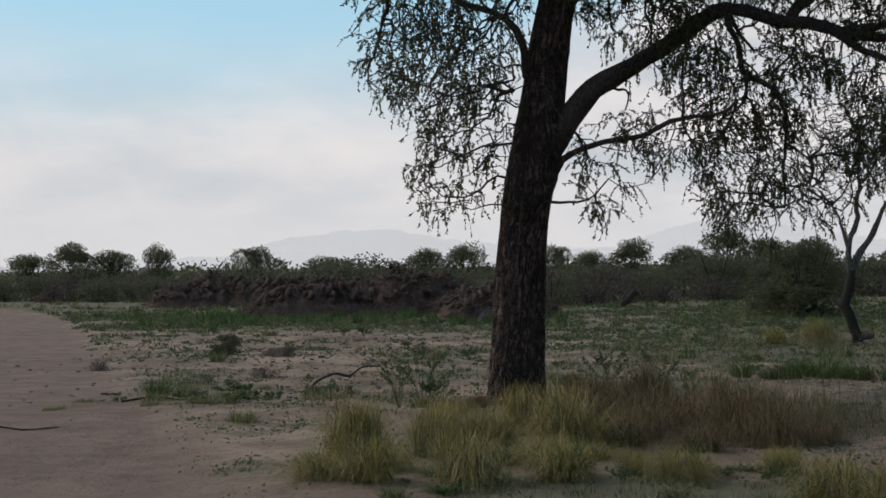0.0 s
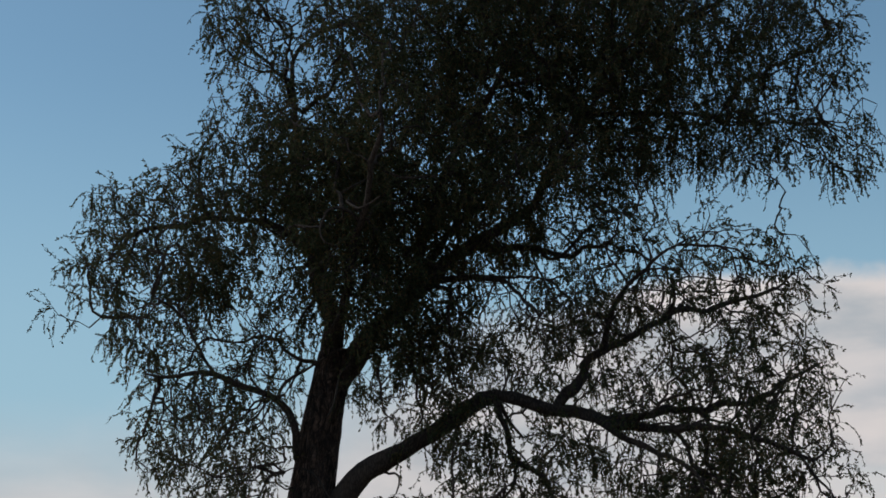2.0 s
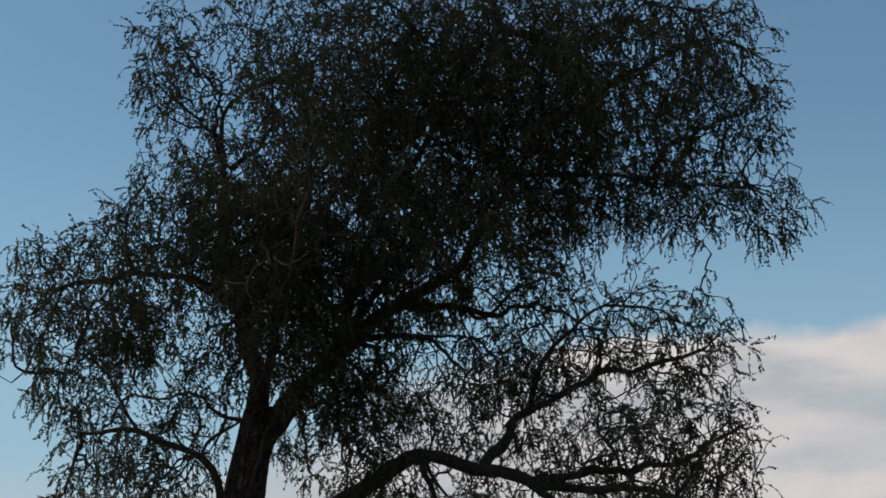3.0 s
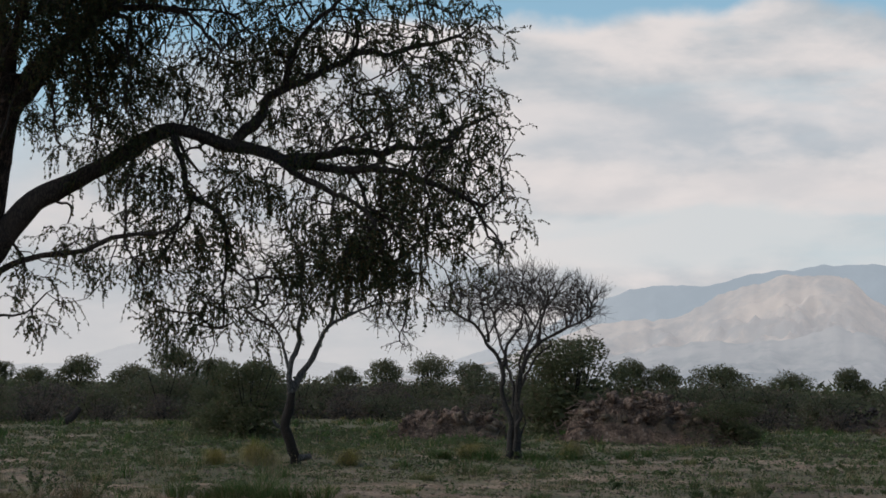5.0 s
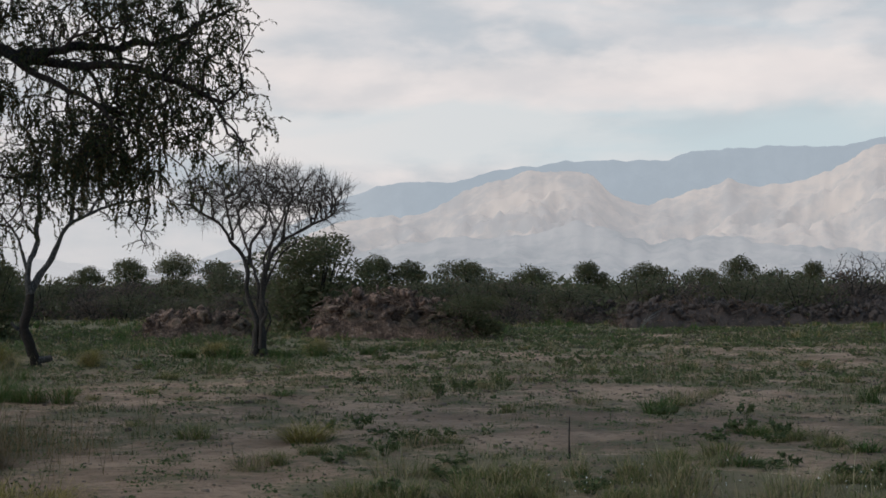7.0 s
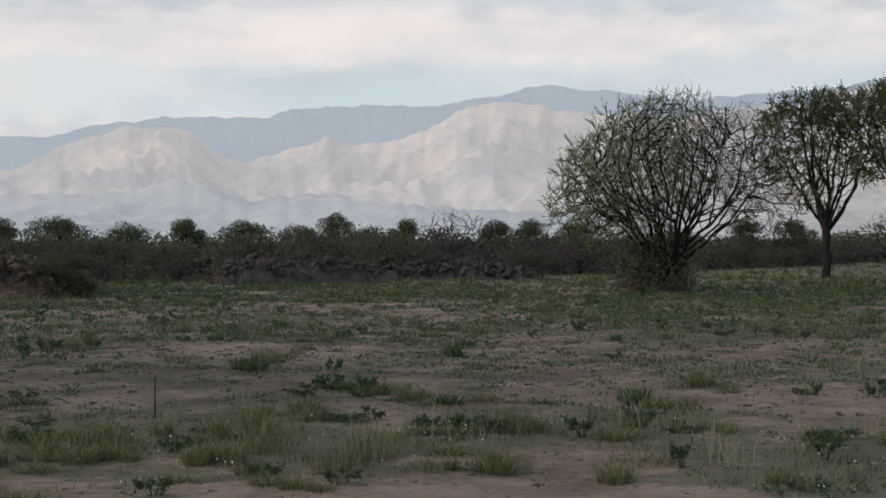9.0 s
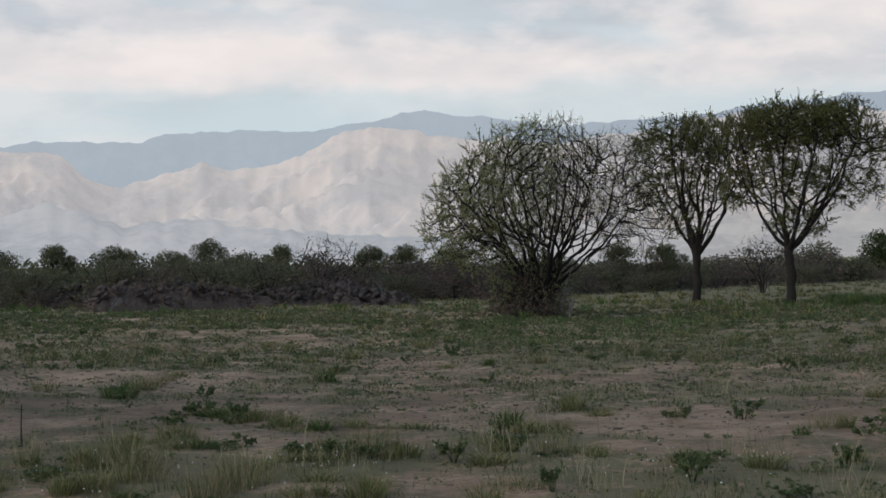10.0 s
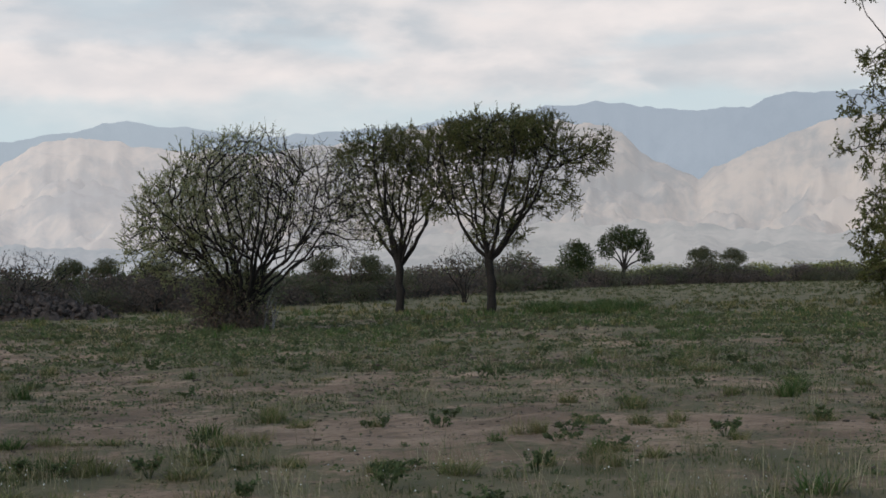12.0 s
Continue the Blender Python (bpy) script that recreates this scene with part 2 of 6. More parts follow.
def soil(n):
    p = where(n)
    growth, track = n.add("ShaderNodeAttribute"), n.add("ShaderNodeAttribute")
    growth.attribute_name, track.attribute_name = "growth", "track"
    green, road = growth.outputs["Fac"], track.outputs["Fac"]
    fine = n.noise(p, 9.0, 6.0, 0.65)
    mid = n.noise(p, 0.8, 5.0, 0.6)
    grit = n.voronoi(p, 26.0)
    mid = n.math("ADD", n.math("MULTIPLY", mid, 0.6), n.math("MULTIPLY", n.noise(p, 0.22, 4.0, 0.6), 0.4))
    tone = n.mix(n.span(mid, 0.36, 0.64), (0.200, 0.130, 0.084), (0.455, 0.305, 0.205))
    tone = n.mix(n.span(fine, 0.45, 0.75, 0.0, 0.6), tone, (0.112, 0.076, 0.044))
    tone = n.mix(n.span(grit, 0.0, 0.16, 0.5, 0.0), tone, (0.25, 0.195, 0.135))
    turf = n.mix(fine, (0.060, 0.071, 0.032), (0.150, 0.156, 0.070))
    blotch = n.math("MULTIPLY", n.math("SUBTRACT", n.noise(p, 2.3, 5.0, 0.7), 0.5), 1.5)
    patchy = n.math("MULTIPLY", n.span(n.math("ADD", n.math("ADD", green, blotch), n.math("MULTIPLY", n.math("SUBTRACT", fine, 0.5), 0.9)), 0.30, 0.75), 0.66)
    tone = n.mix(patchy, tone, turf)
    tone = n.mix(n.math("MULTIPLY", road, 0.8), tone, n.mix(n.span(n.noise(p, 2.2, 6.0, 0.65), 0.3, 0.7), (0.200, 0.122, 0.084), (0.310, 0.198, 0.138)))
    height = n.math("ADD", fine, n.math("MULTIPLY", n.noise(p, 30.0, 4.0, 0.7), 0.4))
    crumb = n.noise(p, 4.0, 7.0, 0.75)
    tone = n.mix(n.span(crumb, 0.54, 0.70, 0.0, 0.42), tone, (0.092, 0.064, 0.046))
    return tone, n.bump(n.math("ADD", height, crumb), 0.9, 0.07)


M_CLOD = surface("soil_clods", lambda n: (n.mix(n.add("ShaderNodeNewGeometry").outputs["Random Per Island"], (0.075, 0.055, 0.040), (0.26, 0.195, 0.145)),), 1.0)
M_FLOWER = surface("white_petals", lambda n: (n.mix(n.add("ShaderNodeNewGeometry").outputs["Random Per Island"], (0.55, 0.54, 0.48), (0.8, 0.8, 0.76)),), 0.8)
M_SOIL = surface("dry_soil", soil, 1.0)


def distant(name, lit, shade, haze_color, share, near_sky=None, low=None, far_side=None):
    """Far slopes: rock and scrub tones painted as sunlit and cloud-shaded patches, with haze painted as a glow."""
    mat = bpy.data.materials.new(name)
    mat.use_nodes = True
    n = Nodes(mat.node_tree)
    end = n.add("ShaderNodeOutputMaterial")
    rock = n.add("ShaderNodeBsdfDiffuse")
    p = where(n)
    px, py, pz = n.split(p)
    # sunlit and cloud-shaded patches, mixed by noise straight into the rock colour
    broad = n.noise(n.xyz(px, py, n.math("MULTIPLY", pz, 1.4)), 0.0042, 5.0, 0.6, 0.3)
    relief_tone = n.noise(n.xyz(px, py, n.math("MULTIPLY", pz, 0.6)), 0.022, 8.0, 0.66, 0.5)
    tone = n.mix(n.span(n.math("ADD", n.math("MULTIPLY", broad, 0.68), n.math("MULTIPLY", relief_tone, 0.32)), 0.40, 0.60), shade, lit)
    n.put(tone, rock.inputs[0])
    # emission stands in for distance haze, tinted by height and azimuth
    haze_glow = n.add("ShaderNodeEmission")
    haze_color = n.mix(n.span(pz, 20.0, 190.0), low or tuple(0.9 * c for c in haze_color), haze_color)
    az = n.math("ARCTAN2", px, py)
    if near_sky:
        haze_color = n.mix(n.span(az, radians(14), radians(27)), near_sky, haze_color)
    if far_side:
        haze_color = n.mix(n.span(az, radians(40), radians(56)), haze_color, far_side)
    n.put(haze_color, haze_glow.inputs[0])
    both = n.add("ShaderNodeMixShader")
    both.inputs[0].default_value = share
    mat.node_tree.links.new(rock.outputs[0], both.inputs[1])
    mat.node_tree.links.new(haze_glow.outputs[0], both.inputs[2])
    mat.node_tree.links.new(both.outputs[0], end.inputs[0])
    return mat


# haze and sunlight are part of these three colours
M_FAR = distant("far_range_haze_glow", (0.30, 0.32, 0.34), (0.16, 0.19, 0.22), (0.41, 0.485, 0.545), 0.80, (0.635, 0.655, 0.668), None, (0.36, 0.43, 0.50))
M_HILL = distant("hills_sun_haze_tint", (0.70, 0.57, 0.48), (0.31, 0.325, 0.335), (0.635, 0.615, 0.605), 0.52, (0.62, 0.625, 0.63), (0.535, 0.55, 0.57), (0.47, 0.46, 0.45))
M_FOOT = distant("foothills_haze_glow", (0.50, 0.45, 0.41), (0.12, 0.17, 0.19), (0.545, 0.56, 0.575), 0.60, (0.61, 0.62, 0.63), (0.485, 0.515, 0.545), (0.475, 0.475, 0.465))


def heap_matter(n):
    p = local(n)
    clods = n.noise(p, 2.2, 5.0, 0.7)
    chips = n.noise(p, 17.0, 5.0, 0.75)
    tone = n.mix(n.span(clods, 0.35, 0.65), (0.100, 0.066, 0.050), (0.440, 0.285, 0.210))
    tone = n.mix(n.span(chips, 0.42, 0.66, 0.0, 0.70), tone, (0.020, 0.016, 0.013))
    tone = n.mix(n.span(n.noise(p, 9.0, 3.0), 0.60, 0.68, 0.0, 0.7), tone, (0.36, 0.28, 0.23))
    tone = n.mix(n.span(n.noise(p, 1.1, 3.0), 0.52, 0.62, 0.0, 0.6), tone, (0.058, 0.058, 0.034))
    return tone, n.bump(n.math("ADD", chips, clods), 1.0, 0.08)


M_HEAP = surface("brushwood_clods", heap_matter, 0.95)
M_HEAP_DARK = surface("dark_brushwood", lambda n: (n.mix(n.noise(local(n), 5.0, 5.0, 0.75), (0.024, 0.017, 0.014), (0.190, 0.122, 0.092)), n.bump(n.noise(local(n), 16.0, 5.0, 0.75), 1.0, 0.08)), 0.95)
M_HEAP_GREY = surface("grey_brushwood", lambda n: (n.mix(n.noise(local(n), 7.0, 5.0, 0.75), (0.026, 0.021, 0.019), (0.160, 0.124, 0.108)), n.bump(n.noise(local(n), 16.0, 5.0, 0.75), 1.0, 0.08)), 0.95)

# ---- geometry helpers ----


def hashed(ix, iy, seed):
    h = (ix.astype(np.int64) * 374761393 + iy.astype(np.int64) * 668265263 + seed * 144665) & 0x7FFFFFFF
    h = ((h ^ (h >> 13)) * 1274126177) & 0x7FFFFFFF
    return ((h ^ (h >> 16)) & 0xFFFF) / 65535.0


def smooth_noise(x, y, seed=0):
    ix, iy = np.floor(x), np.floor(y)
    fx, fy = x - ix, y - iy
    fx, fy = fx * fx * (3 - 2 * fx), fy * fy * (3 - 2 * fy)
    a, b = hashed(ix, iy, seed), hashed(ix + 1, iy, seed)
    c, d = hashed(ix, iy + 1, seed), hashed(ix + 1, iy + 1, seed)
    return a + (b - a) * fx + (c - a) * fy + (a - b - c + d) * fx * fy


def fbm(x, y, seed=0, octaves=4):
    x, y = np.asarray(x, float), np.asarray(y, float)
    total, size, weight = 0.0, 1.0, 0.0
    for k in range(octaves):
        total = total + size * smooth_noise(x * 2 ** k + 17.3 * k, y * 2 ** k - 9.1 * k, seed + k)
        weight += size
        size *= 0.5
    return total / weight


def solid(name, verts, quads, mat, smooth=False):
    """A mesh from arrays of corners and of four-sided faces."""
    verts, quads = np.asarray(verts, np.float32), np.asarray(quads, np.int32)
    mesh = bpy.data.meshes.new(name)
    mesh.vertices.add(len(verts))
    mesh.vertices.foreach_set("co", verts.ravel())
    mesh.loops.add(quads.size)
    mesh.loops.foreach_set("vertex_index", quads.ravel())
    mesh.polygons.add(len(quads))
    mesh.polygons.foreach_set("loop_start", np.arange(0, quads.size, 4, dtype=np.int32))
    mesh.update(calc_edges=True)
    mesh.materials.append(mat)
    if smooth:
        mesh.polygons.foreach_set("use_smooth", np.ones(len(quads), bool))
    return mesh


def part(name, mesh, parent, label=""):
    ob = new(name, mesh)
    ob.parent = parent
    return tagged(ob, label) if label else ob


class Shape:
    """Gathers tubes and leaves into one mesh."""

    def __init__(self):
        self.verts, self.quads, self.count = [], [], 0

    def take(self, verts, quads):
        self.verts.append(verts)
        self.quads.append(np.asarray(quads) + self.count)
        self.count += len(verts)

    def tube(self, pts, radii, sides=6):
        pts, radii = np.asarray(pts, float), np.asarray(radii, float)
        k = len(pts)
        ways = np.gradient(pts, axis=0)
        ways /= np.linalg.norm(ways, axis=1)[:, None] + 1e-9
        ref = np.array([1.0, 0, 0]) if abs(ways[0][0]) < 0.8 else np.array([0, 1.0, 0])
        one = np.cross(ways, ref)
        one /= np.linalg.norm(one, axis=1)[:, None] + 1e-9
        two = np.cross(ways, one)
        turn = np.arange(sides) * 2 * math.pi / sides
        ring = one[:, None] * np.cos(turn)[None, :, None] + two[:, None] * np.sin(turn)[None, :, None]
        verts = (pts[:, None] + ring * radii[:, None, None]).reshape(-1, 3)
        i, j = np.meshgrid(np.arange(k - 1), np.arange(sides), indexing="ij")
        nxt = (j + 1) % sides
        quads = np.stack([i * sides + j, (i + 1) * sides + j, (i + 1) * sides + nxt, i * sides + nxt], -1).reshape(-1, 4)
        self.take(verts, quads)

    def leaves(self, base, ways, long, wide, rng):
        """One folded-out blade at each base, along ways: a slim diamond."""
        base, ways = np.asarray(base), np.asarray(ways)
        count = len(base)
        if not count:
            return
        side = np.cross(ways, rng.normal(size=(count, 3)))
        side /= np.linalg.norm(side, axis=1)[:, None] + 1e-9
        long, wide = np.broadcast_to(long, count)[:, None], np.broadcast_to(wide, count)[:, None]
        mid = base + ways * long * 0.5
        verts = np.stack([base, mid + side * wide * 0.5, base + ways * long, mid - side * wide * 0.5], 1).reshape(-1, 3)
        self.take(verts, np.arange(4 * count).reshape(-1, 4))

    def mesh(self, name, mat, smooth=False):
        return solid(name, np.concatenate(self.verts), np.concatenate(self.quads), mat, smooth)


def unit(v):
    v = np.asarray(v, float)
    return v / (np.linalg.norm(v, axis=-1, keepdims=True) + 1e-9)


def curve_through(pts, step):
    """A smooth line through a few points, cut into short steps."""
    pts = np.asarray(pts, float)
    ext = np.vstack([2 * pts[0] - pts[1], pts, 2 * pts[-1] - pts[-2]])
    out = []
    for k in range(1, len(ext) - 2):
        p0, p1, p2, p3 = ext[k - 1:k + 3]
        count = max(2, int(np.linalg.norm(p2 - p1) / step))
        for t in np.arange(count) / count:
            out.append(0.5 * (2 * p1 + (p2 - p0) * t + (2 * p0 - 5 * p1 + 4 * p2 - p3) * t * t + (3 * p1 - p0 - 3 * p2 + p3) * t ** 3))
    out.append(pts[-1])
    return np.array(out)


def grow(rng, nodes, goals, step=0.16, reach=1.6, stop=0.32, wander=0.35, lift=0.0, rounds=90, keep=0.45):
    """Branches that spread from the given nodes towards the goals. Returns places and parents (-1: on a limb)."""
    places, parents = [np.asarray(p, float) for p in nodes], [-1] * len(nodes)
    kids = [0] * len(nodes)
    goals = np.asarray(goals, float)
    near = np.full(len(goals), 1e9)
    which = np.zeros(len(goals), int)
    alive = np.ones(len(goals), bool)
    fresh, first = np.array(places), 0
    for _ in range(rounds):
        d = np.linalg.norm(goals[:, None] - fresh[None], axis=2)
        best = d.argmin(1)
        dist = d[np.arange(len(goals)), best]
        better = dist < near
        near[better], which[better] = dist[better], best[better] + first
        alive &= near > stop
        pull = alive & (near < reach)
        if not pull.any():
            if not alive.any():
                break
            reach *= 1.3
            if reach > 6:
                break
            pull = alive & (near < reach)
            if not pull.any():
                fresh = np.array([places[-1]])
                first = len(places) - 1
                continue
        owners = np.unique(which[pull])
        added = []
        for o in owners:
            if kids[o] > 3:
                alive[pull & (which == o)] = False
                continue
            mine = goals[pull & (which == o)]
            way = unit(mine - places[o]).mean(0) + rng.normal(size=3) * wander * 0.5 + np.array([0, 0, lift])
            if parents[o] >= 0:
                way = unit(way) + keep * unit(places[o] - places[parents[o]])
            kids[o] += 1
            places.append(places[o] + unit(way) * step * rng.uniform(0.8, 1.2))
            parents.append(int(o))
            kids.append(0)
            added.append(places[-1])
        if not added:
            break
        first = len(places) - len(added)
        fresh = np.array(added)
    return np.array(places), np.array(parents)


def branch_tubes(shape, places, parents, thin, power=2.35, most=0.09, fine=4):
    """Tapered tubes along all branches that grew; returns the twig ends and their ways."""
    count = len(places)
    kids = [[] for _ in range(count)]
    for k, p in enumerate(parents):
        if p >= 0:
            kids[p].append(k)
    load = np.zeros(count)
    for k in range(count - 1, -1, -1):
        load[k] = max(load[k], thin ** power) if not kids[k] else load[k] + 0.0
        if parents[k] >= 0:
            load[parents[k]] += load[k]
    radius = np.minimum(load ** (1 / power), most)
    ends = []
    starts = [(k, None) for k in range(count) if parents[k] < 0 and kids[k]]
    stack = []
    for k, _ in starts:
        for c in kids[k]:
            stack.append((k, c))
    while stack:
        p, c = stack.pop()
        line, thick = [places[p], places[c]], [min(radius[c] * 1.15, radius[p] if parents[p] >= 0 else 9), radius[c]]
        cur = c
        while kids[cur]:
            order = sorted(kids[cur], key=lambda q: -radius[q])
            for q in order[1:]:
                stack.append((cur, q))
            cur = order[0]
            line.append(places[cur])
            thick.append(radius[cur])
        ends.append((places[cur], unit(line[-1] - line[-2])))
        thick[-1] *= 0.5
        shape.tube(line, thick, 7 if thick[0] > 0.03 else 5 if thick[0] > 0.012 else fine)
    return ends, radius, kids


def strands(rng, wood, green, starts, ways, length, droop, thin, leaf, wide, per, spread=0.8, bend=0.3, full=None):
    """Thin twigs from the starts, bending under their weight, with leaves on both sides."""
    bases, dirs = [], []
    for s, w in zip(starts, ways):
        size = length * rng.uniform(0.45, 1.25)
        steps = 4 if droop > 0.7 else 3 if length > 0.4 else 2
        sag = droop * (rng.uniform(0.0, 1.5) if droop > 0.7 else 1.0)
        way = unit(np.asarray(w) + rng.normal(size=3) * spread)
        line = [np.asarray(s, float)]
        for k in range(steps):
            way = unit(way + np.array([0, 0, -sag]) * (0.5 + k * 0.3) + rng.normal(size=3) * bend)
            line.append(line[-1] + way * size / steps)
        line = np.array(line)
        wood.tube(line, np.linspace(thin, thin * 0.4, len(line)), 3)
        many = per if full is None else rng.binomial(per, full(line[0]))
        if many:
            t = rng.uniform(0.12, 1.0, many) * steps
            i = np.minimum(t.astype(int), steps - 1)
            seg = line[i + 1] - line[i]
            bases.append(line[i] + seg * (t - i)[:, None])
            dirs.append(unit(unit(seg) * 0.9 + rng.normal(size=(many, 3)) * 0.5 + np.array([0, 0, -0.4 * droop])))
    if bases:
        bases, dirs = np.concatenate(bases), np.concatenate(dirs)
        green.leaves(bases, dirs, leaf * rng.uniform(0.6, 1.25, len(bases)), wide * rng.uniform(0.7, 1.2, len(bases)), rng)


def in_lobes(rng, lobes, hollow=0.0):
    """Points inside ellipsoids (x, y, z, rx, ry, rz, count)."""
    out = []
    for x, y, z, rx, ry, rz, count in lobes:
        v = unit(rng.normal(size=(count, 3))) * (rng.uniform(hollow ** 3, 1, count) ** (1 / 3))[:, None]
        out.append(v * (rx, ry, rz) + (x, y, z))
    return np.concatenate(out)


def polar(az, d):
    return d * math.sin(radians(az)), d * math.cos(radians(az))


# ---- ground: one sheet from the camera to the horizon, with a sandy track ----


def track_at(x, y):
    """How far a place lies inside the sandy track, 0 to 1."""
    mid = -3.75 - 0.2466 * (np.asarray(y) - 15.7) + 0.35 * (fbm(np.asarray(y) * 0.12, 0 * np.asarray(y), 3) - 0.5) - 0.0055 * np.clip(np.asarray(y) - 55, 0, 60) ** 2
    off = np.abs(np.asarray(x) - mid) / (1.55 + 0.5 * (fbm(np.asarray(x) * 0.7, np.asarray(y) * 0.4, 5) - 0.5))
    return np.clip((1.15 - off) / 0.35, 0, 1)


def growth_at(x, y):
    """How much grows at a place, 0 (bare soil) to 1 (thick grass)."""
    x, y = np.asarray(x, float), np.asarray(y, float)
    d = np.hypot(x, y)
    az = np.degrees(np.arctan2(x, y))
    g = 1.05 * fbm(x * 0.42, y * 0.42, 11, 5) + 0.75 * (fbm(x * 1.6, y * 1.6, 13, 3) - 0.5) - 0.12 + 0.5 * (fbm(x * 0.07, y * 0.07, 21, 3) - 0.5)
    g = g + 0.30 * np.clip((d - 30) / 25, 0, 1)
    g = g + 0.5 * (fbm(x * 0.9, y * 0.9, 15, 2) - 0.5)
    bare = np.clip((2 - az) / 5, 0, 1) * np.clip((46 - d) / 6, 0, 1)
    g = g - 0.18 * bare + 0.75 * np.clip((az + 3) / 3, 0, 1) * np.clip((17 - az) / 3, 0, 1) * np.clip((13.6 - d) / 1.2, 0, 1)
    g = g + 0.5 * np.exp(-((az + 8.6) / 2.6) ** 2 - ((d - 24.5) / 2.4) ** 2) + 0.45 * np.exp(-((az + 4.5) / 6.0) ** 2 - ((d - 52) / 6.0) ** 2)
    far_side = np.clip((az - 18) / 4, 0, 1)
    g = g + far_side * (0.55 * np.clip(2.2 * fbm(x * 0.55, y * 0.55, 27, 3) - 0.75, 0, 1) * np.exp(-((d - 13.6) / 1.7) ** 2) - 0.30 * np.exp(-((d - 18.2) / 2.0) ** 2) - 0.30 * np.clip((12.2 - d) / 0.6, 0, 1) + 0.16 * np.exp(-((d - 29) / 8) ** 2))
    g = g + 0.22 * np.clip((az - 6) / 3, 0, 1) * np.clip((26 - az) / 4, 0, 1) * np.clip((d - 26) / 5, 0, 1)
    g = g + 0.14 * np.clip((az - 49) / 6, 0, 1)
    around = np.exp(-((x - 1.6) ** 2 / 7.0 + (y - 18.2) ** 2 / 5.0))
    g = g + 0.25 * around + np.clip((d - 58) / 25, 0, 0.6)
    return np.clip(g, 0, 1) * (1 - track_at(x, y))


def ground_z(x, y):
    x, y = np.asarray(x, float), np.asarray(y, float)
    d = np.hypot(x, y)
    z = 0.20 * (fbm(x * 0.22, y * 0.22, 41, 4) - 0.5) + 0.09 * (fbm(x * 1.3, y * 1.3, 51, 3) - 0.5)
    return z * np.clip(d / 8, 0, 1) * np.clip(1.3 - d / 400, 0, 1) - 0.05 * track_at(x, y) * np.clip(d / 8, 0, 1)


def make_ground():
    fine = np.arange(-24, 80, 0.33)
    az = np.radians(np.concatenate([np.arange(-180, -24, 3.0), fine, np.arange(80, 180, 3.0)]))
    rad = np.concatenate([[0.0, 1, 2.5, 4.5, 7], np.geomspace(9, 130, 190), np.geomspace(136, 4900, 40)])
    r, q = np.meshgrid(rad, az, indexing="ij")
    x, y = r * np.sin(q), r * np.cos(q)
    verts = np.stack([x, y, ground_z(x, y)], -1).reshape(-1, 3)
    rows, cols = r.shape
    i, j = np.meshgrid(np.arange(rows - 1), np.arange(cols), indexing="ij")
    k = (j + 1) % cols
    quads = np.stack([i * cols + j, (i + 1) * cols + j, (i + 1) * cols + k, i * cols + k], -1).reshape(-1, 4)[:, ::-1]
    mesh = solid("ground", verts, quads, M_SOIL, True)
    for name, values in (("growth", growth_at(x, y)), ("track", track_at(x, y))):
        layer = mesh.attributes.new(name, "FLOAT", "POINT")
        layer.data.foreach_set("value", np.asarray(values, np.float32).ravel())
    tagged(new("ground", mesh), "flat dry brown soil with patchy short grass", "ground", kind="structure")


make_ground()

# ---- mountains: three ranges, one behind the other ----


def mountain(name, mat, label, d0, depth, crest, seed, rough):
    """A range that rises in spurs from d0 to its crest line (azimuth, elevation in degrees) and falls behind it."""
    az = np.concatenate([np.arange(-40, -17, 1.0), np.arange(-17, 73, 0.10), np.arange(73, 100, 1.0)])
    top = np.interp(az, [c[0] for c in crest], [c[1] for c in crest])
    jag = fbm(az * 0.55, az * 0 + seed, seed, 8) - 0.5 + 0.6 * (fbm(az * 2.4, az * 0, seed + 2, 5) - 0.5)
    rows = np.linspace(0, 1.15, 74)
    u, q = np.meshgrid(rows, az, indexing="ij")
    r = d0 + depth * u
    peak = (d0 + depth) * np.tan(np.radians(top + rough * 0.75 * jag))[None, :]
    s, w = np.radians(q) * (d0 + depth), r * 1.25
    one, two = fbm(s / 520, w / 520, seed + 5, 3) - 0.5, fbm(s / 520 + 40, w / 520, seed + 6, 3) - 0.5

    def ridged(scale, stretch, bend, k):
        return 1 - np.abs(2 * fbm(s / scale + bend * one, w / (scale * stretch) + bend * two, seed + k, 4) - 1) * 1.6

    spur = 0.50 * ridged(330, 1.5, 2.6, 9) + 0.32 * ridged(140, 1.2, 3.0, 17) + 0.18 * ridged(55, 1.0, 3.0, 25)
    rise = np.where(u < 1, 0.22 * u + 0.78 * u ** 1.5, 1 - (u - 1) * 1.5)
    cut = rough * np.clip(1 - spur, 0, 1.2) * np.clip((1 - u) * 5, 0.06, 1) * np.clip(u * 5, 0, 1)
    h = np.maximum(peak, 0) * (rise - cut * (0.25 + 0.75 * np.sqrt(np.clip(u, 0, 1)))) - 6 * np.clip(1 - u, 0, 1)
    x, y = r * np.sin(np.radians(q)), r * np.cos(np.radians(q))
    verts = np.stack([x, y, h], -1).reshape(-1, 3)
    nr, nc = u.shape
    i, j = np.meshgrid(np.arange(nr - 1), np.arange(nc - 1), indexing="ij")
    quads = np.stack([i * nc + j, i * nc + j + 1, (i + 1) * nc + j + 1, (i + 1) * nc + j], -1).reshape(-1, 4)
    tagged(new(name, solid(name, verts, quads, mat, True)), label, "mountains", kind="structure")


